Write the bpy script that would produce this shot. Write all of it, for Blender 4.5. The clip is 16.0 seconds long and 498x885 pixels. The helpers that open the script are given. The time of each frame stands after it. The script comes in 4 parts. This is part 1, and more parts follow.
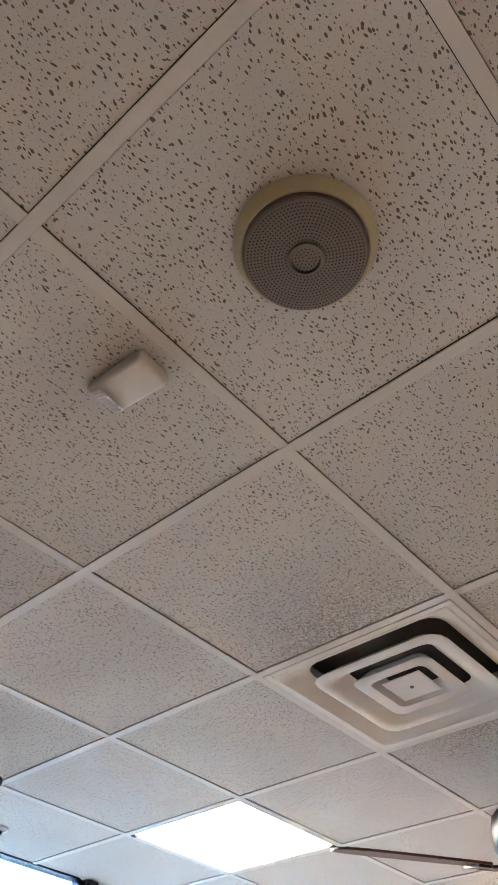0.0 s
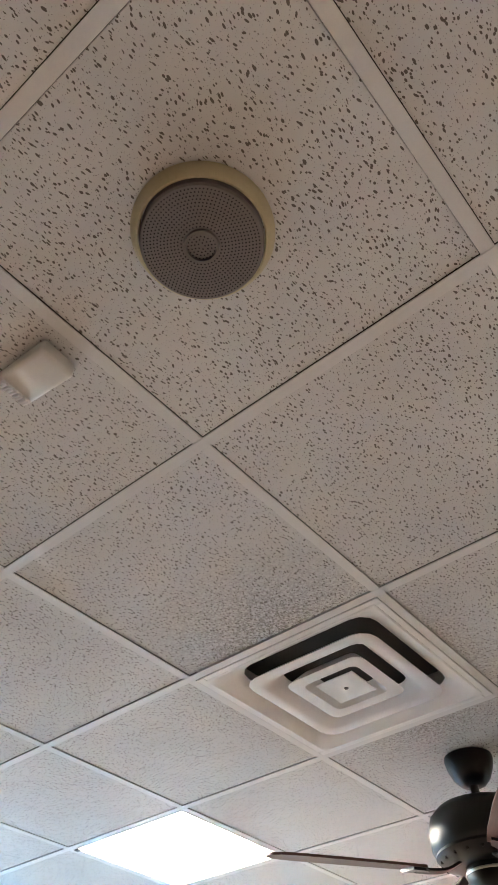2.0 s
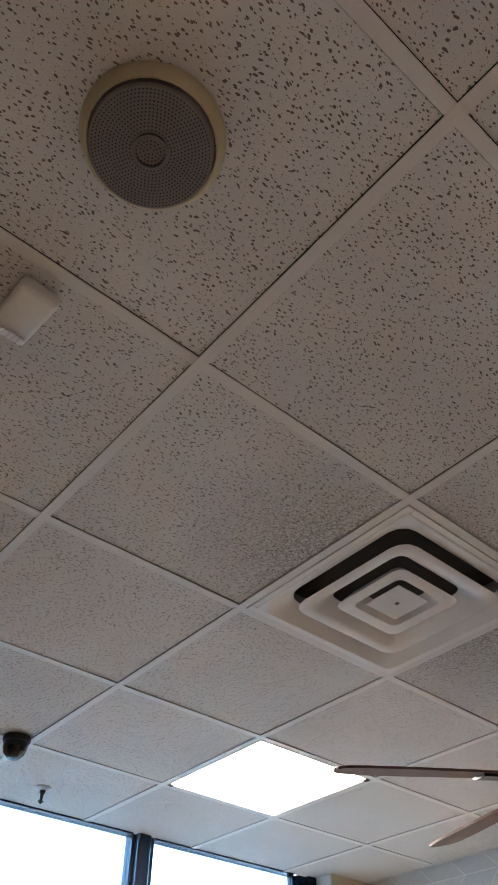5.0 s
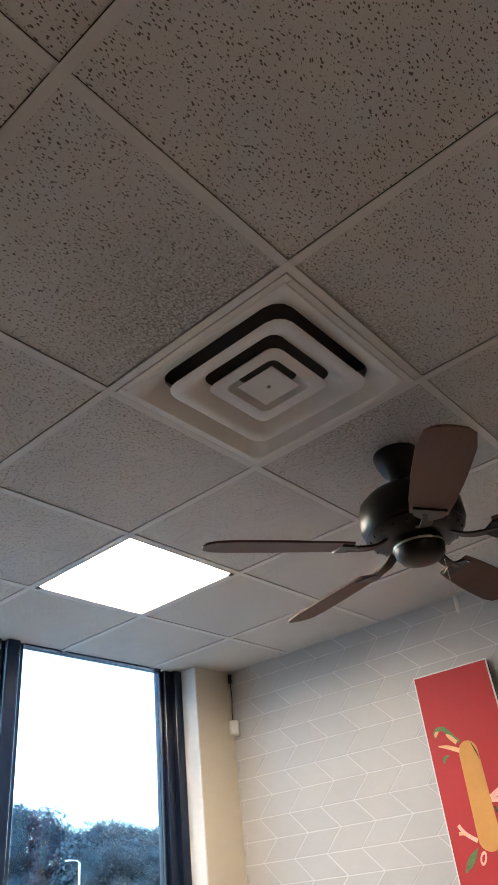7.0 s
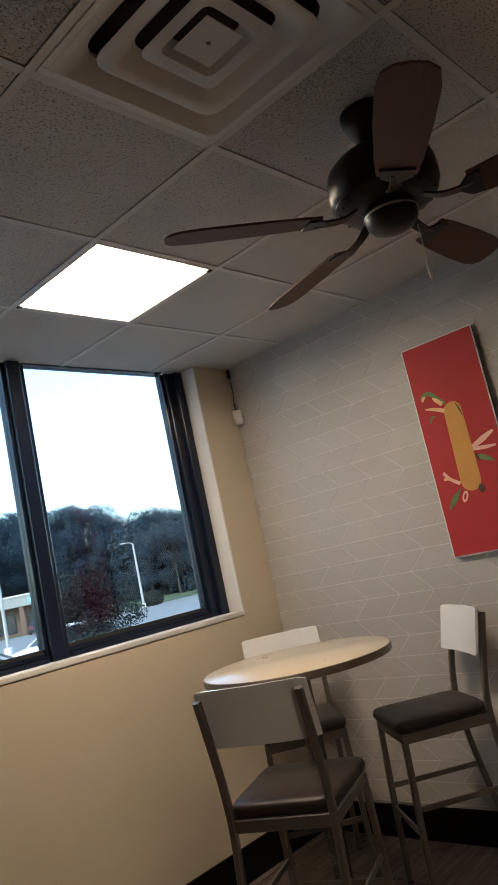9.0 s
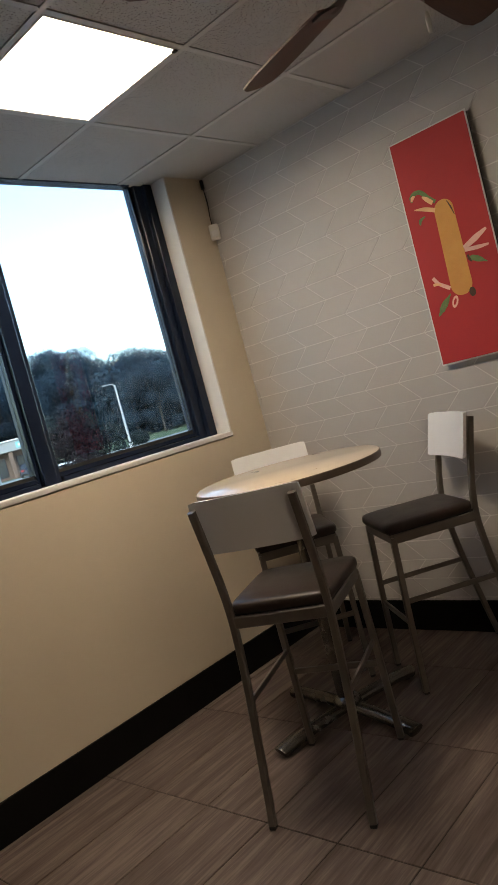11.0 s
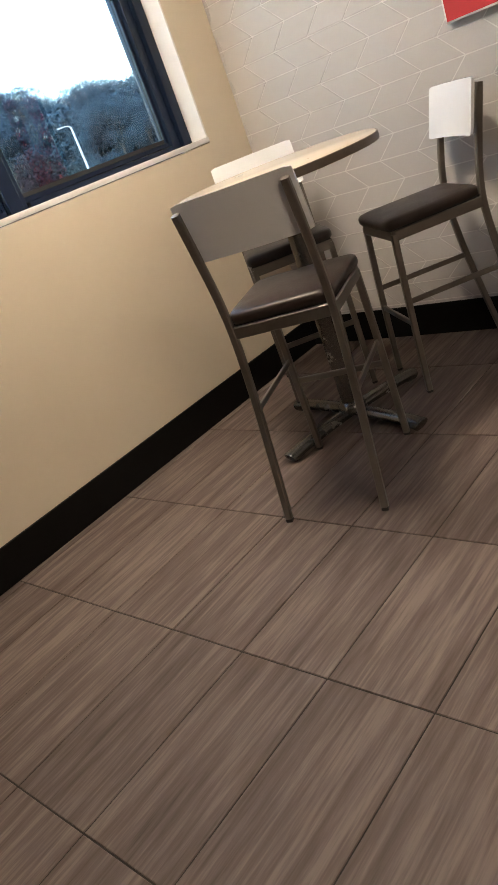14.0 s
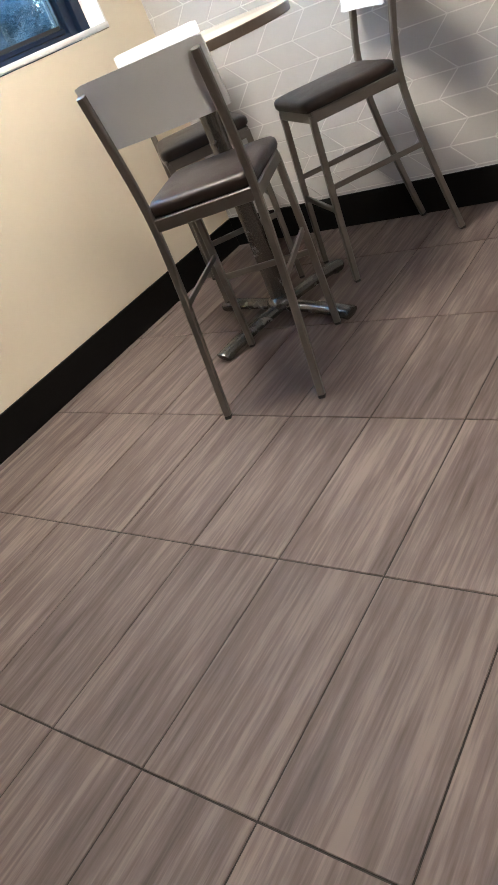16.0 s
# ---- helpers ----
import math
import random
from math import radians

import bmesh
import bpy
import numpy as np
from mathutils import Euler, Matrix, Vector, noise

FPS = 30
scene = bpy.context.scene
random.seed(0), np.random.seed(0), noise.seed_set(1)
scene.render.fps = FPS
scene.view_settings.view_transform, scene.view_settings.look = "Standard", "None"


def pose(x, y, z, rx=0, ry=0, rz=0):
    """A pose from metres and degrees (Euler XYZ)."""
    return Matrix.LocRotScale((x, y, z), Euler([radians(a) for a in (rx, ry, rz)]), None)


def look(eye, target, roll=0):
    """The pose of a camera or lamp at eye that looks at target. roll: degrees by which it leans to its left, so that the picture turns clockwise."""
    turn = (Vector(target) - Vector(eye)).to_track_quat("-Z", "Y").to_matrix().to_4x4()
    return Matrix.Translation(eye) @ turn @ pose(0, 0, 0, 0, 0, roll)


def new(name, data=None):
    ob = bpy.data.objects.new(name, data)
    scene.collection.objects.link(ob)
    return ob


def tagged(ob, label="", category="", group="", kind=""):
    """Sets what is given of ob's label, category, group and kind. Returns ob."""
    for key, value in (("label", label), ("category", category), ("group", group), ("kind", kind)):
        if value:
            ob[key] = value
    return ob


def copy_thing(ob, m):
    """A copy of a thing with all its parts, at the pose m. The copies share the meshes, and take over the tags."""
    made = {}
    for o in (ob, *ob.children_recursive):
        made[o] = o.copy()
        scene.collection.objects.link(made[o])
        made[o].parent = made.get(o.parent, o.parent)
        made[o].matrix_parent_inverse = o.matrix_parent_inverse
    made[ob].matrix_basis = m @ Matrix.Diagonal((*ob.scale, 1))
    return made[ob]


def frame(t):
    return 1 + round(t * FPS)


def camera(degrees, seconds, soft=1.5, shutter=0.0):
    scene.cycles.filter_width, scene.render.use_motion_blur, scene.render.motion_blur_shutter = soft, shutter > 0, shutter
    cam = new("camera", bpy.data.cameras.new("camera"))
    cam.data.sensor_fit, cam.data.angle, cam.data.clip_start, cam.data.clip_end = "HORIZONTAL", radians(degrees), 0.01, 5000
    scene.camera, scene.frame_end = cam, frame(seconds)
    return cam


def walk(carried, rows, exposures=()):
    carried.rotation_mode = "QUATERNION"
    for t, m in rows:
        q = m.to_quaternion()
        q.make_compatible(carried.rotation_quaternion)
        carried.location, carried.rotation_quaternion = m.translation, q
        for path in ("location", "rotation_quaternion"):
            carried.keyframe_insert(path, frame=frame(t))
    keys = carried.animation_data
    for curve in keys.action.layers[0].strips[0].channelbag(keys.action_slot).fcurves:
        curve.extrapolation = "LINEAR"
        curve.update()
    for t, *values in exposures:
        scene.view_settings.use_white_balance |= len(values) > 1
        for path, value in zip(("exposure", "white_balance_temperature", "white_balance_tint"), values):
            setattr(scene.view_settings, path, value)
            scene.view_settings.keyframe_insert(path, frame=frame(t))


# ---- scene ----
cam = camera(38.5, 16.0)
PATH = [
    (0, (2.884, -3.691, 1.743), (1.952, -2.695, 3.205), 2.3),
    (0.5, (2.905, -3.7, 1.733), (2.043, -2.71, 3.241), 0.8),
    (1, (2.918, -3.67, 1.725), (2.057, -2.673, 3.23), 0.4),
    (1.5, (2.908, -3.629, 1.726), (2.082, -2.618, 3.241), -0.5),
    (2, (2.949, -3.588, 1.722), (2.09, -2.571, 3.215), -0.0),
    (2.5, (3.025, -3.525, 1.719), (2.082, -2.595, 3.217), 0.4),
    (3, (3.059, -3.489, 1.715), (2.064, -2.614, 3.212), 0.5),
    (3.2, (3.069, -3.49, 1.704), (2.06, -2.63, 3.201), 0.6),
    (5.3, (2.985, -3.398, 1.653), (1.882, -2.466, 3.036), 0.5),
    (5.5, (2.965, -3.379, 1.646), (1.848, -2.417, 2.998), 0.8),
    (6, (2.886, -3.385, 1.646), (1.791, -2.31, 2.928), -2.6),
    (6.5, (2.835, -3.395, 1.627), (1.804, -2.237, 2.891), -2.8),
    (7, (2.863, -3.322, 1.563), (1.853, -1.977, 2.645), -7.1),
    (7.5, (2.903, -3.274, 1.554), (1.753, -1.841, 2.343), -9.7),
    (8, (2.951, -3.281, 1.537), (1.662, -1.872, 2.133), -12.0),
    (8.5, (2.957, -3.244, 1.529), (1.649, -1.814, 2.023), -11.9),
    (9, (2.904, -3.239, 1.518), (1.601, -1.76, 1.853), -12.3),
    (9.2, (2.918, -3.263, 1.515), (1.599, -1.785, 1.787), -12.4),
    (11.5, (2.769, -3.169, 1.405), (1.404, -1.725, 1.172), -16.1),
    (12, (2.744, -3.159, 1.375), (1.376, -1.744, 1.021), -17.6),
    (12.5, (2.725, -3.163, 1.365), (1.349, -1.78, 0.921), -18.7),
    (13, (2.701, -3.152, 1.338), (1.303, -1.836, 0.779), -19.6),
    (13.5, (2.69, -3.148, 1.319), (1.282, -1.891, 0.659), -20.8),
    (14, (2.676, -3.159, 1.296), (1.296, -1.939, 0.517), -21.7),
    (14.5, (2.677, -3.158, 1.266), (1.328, -1.966, 0.394), -23.0),
    (15, (2.665, -3.169, 1.257), (1.344, -1.986, 0.333), -23.8),
    (15.5, (2.669, -3.188, 1.232), (1.394, -1.992, 0.26), -24.6),
    (16, (2.653, -3.203, 1.223), (1.424, -2.005, 0.196), -25.1),
]
EXPOSURES = [
    (0.0, 4.78, 6550, 7), (1.5, 4.92, 6500, 6), (2.5, 4.90, 6400, 5), (3.2, 4.85, 6350, 5), (5.5, 3.90, 6650, 9), (7.0, 3.40, 6800, 10), (8.0, 2.42, 7050, 11),
    (9.0, 2.26, 7900, 12), (11.5, 2.25, 7900, 12), (12.5, 2.65, 7900, 12), (13.5, 2.92, 7600, 12), (14.5, 3.58, 7300, 12), (16.0, 3.98, 6250, 7),
]
walk(cam, [(t, look(eye, target, roll)) for t, eye, target, roll in PATH], EXPOSURES)

# ---------------------------------------------------------------- light
H = 2.74                                   # ceiling height
TILE = 0.6096                              # ceiling grid
SUN_EL, SUN_AZ = radians(38), radians(155)
world = bpy.data.worlds.new("world")
scene.world = world
world.use_nodes = True
wn = world.node_tree
sky = wn.nodes.new("ShaderNodeTexSky")
sky.sky_type = "NISHITA"
sky.sun_disc = False
sky.sun_elevation, sky.sun_rotation = SUN_EL, SUN_AZ
sky.air_density, sky.dust_density, sky.ozone_density = 1.0, 1.2, 1.5
wn.links.new(sky.outputs[0], wn.nodes["Background"].inputs["Color"])
wn.nodes["Background"].inputs["Strength"].default_value = 0.15
sun = new("sun", bpy.data.lights.new("sun", "SUN"))
sun.data.energy, sun.data.angle, sun.data.color = 1.1, radians(30), (1.0, 0.93, 0.84)
sun.matrix_world = pose(0, 0, 30, 90 - math.degrees(SUN_EL), 0, 25)
PANEL_COLOR, PANEL_STRENGTH = (1.0, 0.89, 0.77), 7.2


# ---------------------------------------------------------------- materials
def node_material(name):
    m = bpy.data.materials.new(name)
    m.use_nodes = True
    t = m.node_tree
    return m, t, t.nodes["Principled BSDF"]


def add(t, kind, **values):
    n = t.nodes.new(kind)
    for k, v in values.items():
        n.inputs[k].default_value = v
    return n


def ramp(t, source, stops):
    r = t.nodes.new("ShaderNodeValToRGB")
    while len(r.color_ramp.elements) < len(stops):
        r.color_ramp.elements.new(0.5)
    for e, (p, c) in zip(r.color_ramp.elements, stops):
        e.position, e.color = p, (*c, 1.0)
    t.links.new(source, r.inputs["Fac"])
    return r


def coords(t, scale=(1, 1, 1), turn=(0, 0, 0), kind="Object"):
    c = t.nodes.new("ShaderNodeTexCoord")
    m = add(t, "ShaderNodeMapping", Scale=scale, Rotation=turn)
    t.links.new(c.outputs[kind], m.inputs["Vector"])
    return m.outputs["Vector"]


def bump(t, p, source, strength, distance):
    b = add(t, "ShaderNodeBump", Strength=strength, Distance=distance)
    t.links.new(source, b.inputs["Height"])
    t.links.new(b.outputs["Normal"], p.inputs["Normal"])
    return b


def surface(name, low, high, rough=0.6, metal=0.0, scale=6.0, fine=180.0, relief=0.15, depth=0.001, stretch=(1, 1, 1), rough_var=0.1, random_tone=0.0):
    """Two scales of variation in tone, fine relief and uneven gloss."""
    m, t, p = node_material(name)
    v = coords(t, stretch)
    a = add(t, "ShaderNodeTexNoise", Scale=scale, Detail=5.0, Roughness=0.6)
    b = add(t, "ShaderNodeTexNoise", Scale=fine, Detail=3.0, Roughness=0.6)
    t.links.new(v, a.inputs["Vector"]), t.links.new(v, b.inputs["Vector"])
    mix = t.nodes.new("ShaderNodeMath")
    mix.operation = "MULTIPLY_ADD"
    mix.inputs[1].default_value = 0.35
    t.links.new(b.outputs["Fac"], mix.inputs[0])
    half = t.nodes.new("ShaderNodeMath")
    half.operation = "MULTIPLY"
    half.inputs[1].default_value = 0.65
    t.links.new(a.outputs["Fac"], half.inputs[0])
    t.links.new(half.outputs[0], mix.inputs[2])
    r = ramp(t, mix.outputs[0], [(0.3, low), (0.7, high)])
    out = r.outputs["Color"]
    if random_tone:
        info = t.nodes.new("ShaderNodeObjectInfo")
        tone = t.nodes.new("ShaderNodeMapRange")
        tone.inputs["To Min"].default_value, tone.inputs["To Max"].default_value = 1 - random_tone, 1 + random_tone
        t.links.new(info.outputs["Random"], tone.inputs["Value"])
        hsv = t.nodes.new("ShaderNodeHueSaturation")
        t.links.new(tone.outputs["Result"], hsv.inputs["Value"])
        t.links.new(out, hsv.inputs["Color"])
        out = hsv.outputs["Color"]
    t.links.new(out, p.inputs["Base Color"])
    rr = t.nodes.new("ShaderNodeMapRange")
    rr.inputs["To Min"].default_value, rr.inputs["To Max"].default_value = rough - rough_var, rough + rough_var
    t.links.new(a.outputs["Fac"], rr.inputs["Value"])
    t.links.new(rr.outputs["Result"], p.inputs["Roughness"])
    p.inputs["Metallic"].default_value = metal
    if relief:
        bump(t, p, b.outputs["Fac"], relief, depth)
    return m


def ceiling_material():
    """Mineral-fibre panel: off-white with short dark fissures and pinholes."""
    m, t, p = node_material("mineral_fibre")
    v = coords(t)
    bend = add(t, "ShaderNodeTexNoise", Scale=14.0, Detail=2.0)
    t.links.new(v, bend.inputs["Vector"])
    warp = t.nodes.new("ShaderNodeVectorMath")
    warp.operation = "MULTIPLY_ADD"
    warp.inputs[1].default_value = (0.03, 0.03, 0.0)
    t.links.new(bend.outputs["Color"], warp.inputs[0])
    t.links.new(v, warp.inputs[2])
    holes = None
    for scale, stretch, turn, size in ((104.0, (1.0, 0.5, 1.0), 0.5, 0.20), (110.0, (1.0, 0.55, 1.0), 1.75, 0.19), (118.0, (1.0, 0.5, 1.0), -0.5, 0.185), (240.0, (1.0, 0.8, 1.0), 0.2, 0.12)):
        mp = add(t, "ShaderNodeMapping", Scale=stretch, Rotation=(0, 0, turn))
        t.links.new(warp.outputs[0], mp.inputs["Vector"])
        vo = add(t, "ShaderNodeTexVoronoi", Scale=scale, Randomness=1.0)
        vo.voronoi_dimensions = "2D"
        t.links.new(mp.outputs["Vector"], vo.inputs["Vector"])
        chance = t.nodes.new("ShaderNodeMapRange")
        chance.inputs["From Min"].default_value, chance.inputs["From Max"].default_value = 0.25, 1.0
        chance.inputs["To Min"].default_value, chance.inputs["To Max"].default_value = 0.0, size
        sep = t.nodes.new("ShaderNodeSeparateColor")
        t.links.new(vo.outputs["Color"], sep.inputs["Color"])
        t.links.new(sep.outputs[0], chance.inputs["Value"])
        cut = t.nodes.new("ShaderNodeMath")
        cut.operation = "LESS_THAN"
        t.links.new(vo.outputs["Distance"], cut.inputs[0])
        t.links.new(chance.outputs["Result"], cut.inputs[1])
        if holes is None:
            holes = cut
        else:
            top = t.nodes.new("ShaderNodeMath")
            top.operation = "MAXIMUM"
            t.links.new(holes.outputs[0], top.inputs[0])
            t.links.new(cut.outputs[0], top.inputs[1])
            holes = top
    stain = add(t, "ShaderNodeTexNoise", Scale=2.2, Detail=5.0)
    t.links.new(v, stain.inputs["Vector"])
    base = ramp(t, stain.outputs["Fac"], [(0.3, (0.57, 0.555, 0.53)), (0.7, (0.64, 0.63, 0.61))])
    mix = t.nodes.new("ShaderNodeMix")
    mix.data_type = "RGBA"
    t.links.new(holes.outputs[0], mix.inputs["Factor"])
    t.links.new(base.outputs["Color"], mix.inputs[6])
    mix.inputs[7].default_value = (0.135, 0.115, 0.10, 1)
    # dust blown from the air vent onto the panels beside it
    sep = t.nodes.new("ShaderNodeMapping")
    sep.inputs["Location"].default_value = (-2.005 / 0.42, 2.055 / 0.62, 0)
    sep.inputs["Scale"].default_value = (1 / 0.42, 1 / 0.62, 0)
    t.links.new(v, sep.inputs["Vector"])
    reach = t.nodes.new("ShaderNodeVectorMath")
    reach.operation = "LENGTH"
    t.links.new(sep.outputs["Vector"], reach.inputs[0])
    fade = t.nodes.new("ShaderNodeMapRange")
    fade.inputs["From Min"].default_value, fade.inputs["From Max"].default_value = 1.1, 0.35
    t.links.new(reach.outputs["Value"], fade.inputs["Value"])
    specks = add(t, "ShaderNodeTexNoise", Scale=150.0, Detail=3.0, Roughness=0.7)
    t.links.new(v, specks.inputs["Vector"])
    grain = t.nodes.new("ShaderNodeMapRange")
    grain.inputs["From Min"].default_value, grain.inputs["From Max"].default_value = 0.42, 0.58
    t.links.new(specks.outputs["Fac"], grain.inputs["Value"])
    dust = t.nodes.new("ShaderNodeMath")
    dust.operation = "MULTIPLY"
    t.links.new(fade.outputs["Result"], dust.inputs[0])
    t.links.new(grain.outputs["Result"], dust.inputs[1])
    soiled = t.nodes.new("ShaderNodeMix")
    soiled.data_type = "RGBA"
    t.links.new(dust.outputs[0], soiled.inputs["Factor"])
    t.links.new(mix.outputs[2], soiled.inputs[6])
    soiled.inputs[7].default_value = (0.19, 0.165, 0.145, 1)
    t.links.new(soiled.outputs[2], p.inputs["Base Color"])
    p.inputs["Roughness"].default_value = 0.9
    inv = t.nodes.new("ShaderNodeMath")
    inv.operation = "SUBTRACT"
    inv.inputs[0].default_value = 1.0
    t.links.new(holes.outputs[0], inv.inputs[1])
    bump(t, p, inv.outputs[0], 0.5, 0.002)
    return m


def plank_material():
    """Streaky wood-look plank, the streaks along its length, each piece with its own tone and offset."""
    m, t, p = node_material("streaked_plank")
    c = t.nodes.new("ShaderNodeTexCoord")
    info = t.nodes.new("ShaderNodeObjectInfo")
    shift = t.nodes.new("ShaderNodeVectorMath")
    shift.operation = "SCALE"
    shift.inputs[0].default_value = (37.0, 53.0, 11.0)
    t.links.new(info.outputs["Random"], shift.inputs["Scale"])
    plus = t.nodes.new("ShaderNodeVectorMath")
    t.links.new(c.outputs["Object"], plus.inputs[0])
    t.links.new(shift.outputs[0], plus.inputs[1])
    layers = []
    for stretch, scale, detail in (((1, 0.07, 1), 26.0, 5.0), ((1, 0.045, 1), 95.0, 4.0), ((1, 0.5, 1), 4.0, 3.0)):
        mp = add(t, "ShaderNodeMapping", Scale=stretch)
        t.links.new(plus.outputs[0], mp.inputs["Vector"])
        n = add(t, "ShaderNodeTexNoise", Scale=scale, Detail=detail, Roughness=0.62)
        t.links.new(mp.outputs["Vector"], n.inputs["Vector"])
        layers.append(n.outputs["Fac"])
    mean = t.nodes.new("ShaderNodeMix")
    mean.data_type = "FLOAT"
    mean.inputs["Factor"].default_value = 0.42
    t.links.new(layers[0], mean.inputs[2]), t.links.new(layers[1], mean.inputs[3])
    mean2 = t.nodes.new("ShaderNodeMix")
    mean2.data_type = "FLOAT"
    mean2.inputs["Factor"].default_value = 0.2
    t.links.new(mean.outputs[0], mean2.inputs[2]), t.links.new(layers[2], mean2.inputs[3])
    r = ramp(t, mean2.outputs[0], [(0.38, (0.066, 0.046, 0.040)), (0.5, (0.118, 0.089, 0.079)), (0.60, (0.186, 0.145, 0.129))])
    tone = t.nodes.new("ShaderNodeMapRange")
    tone.inputs["To Min"].default_value, tone.inputs["To Max"].default_value = 0.9, 1.1
    t.links.new(info.outputs["Random"], tone.inputs["Value"])
    hsv = t.nodes.new("ShaderNodeHueSaturation")
    t.links.new(tone.outputs["Result"], hsv.inputs["Value"])
    t.links.new(r.outputs["Color"], hsv.inputs["Color"])
    t.links.new(hsv.outputs["Color"], p.inputs["Base Color"])
    rr = t.nodes.new("ShaderNodeMapRange")
    rr.inputs["To Min"].default_value, rr.inputs["To Max"].default_value = 0.55, 0.8
    t.links.new(layers[0], rr.inputs["Value"])
    t.links.new(rr.outputs["Result"], p.inputs["Roughness"])
    p.inputs["Specular IOR Level"].default_value = 0.3
    bump(t, p, mean.outputs[0], 0.25, 0.0012)
    return m


def glass_material():
    m, t, p = node_material("window_glass")
    # The cool cast of daylight is put into the glass as a blue tint.
    p.inputs["Base Color"].default_value = (0.60, 0.84, 0.99, 1)
    p.inputs["Roughness"].default_value = 0.0
    p.inputs["Transmission Weight"].default_value = 1.0
    p.inputs["IOR"].default_value = 1.45
    return m


def glow_material(name, color, strength):
    m, t, p = node_material(name)
    v = coords(t)
    n = add(t, "ShaderNodeTexNoise", Scale=220.0, Detail=1.0)
    t.links.new(v, n.inputs["Vector"])
    bump(t, p, n.outputs["Fac"], 0.2, 0.001)
    p.inputs["Base Color"].default_value = (0.8, 0.8, 0.78, 1)
    p.inputs["Emission Color"].default_value = (*color, 1)
    p.inputs["Emission Strength"].default_value = strength
    return m


def leaf_material(name, low, high):
    m, t, p = node_material(name)
    g = t.nodes.new("ShaderNodeNewGeometry")
    r = ramp(t, g.outputs["Random Per Island"], [(0.0, low), (1.0, high)])
    t.links.new(r.outputs["Color"], p.inputs["Base Color"])
    p.inputs["Roughness"].default_value = 0.8
    p.inputs["Specular IOR Level"].default_value = 0.1
    return m


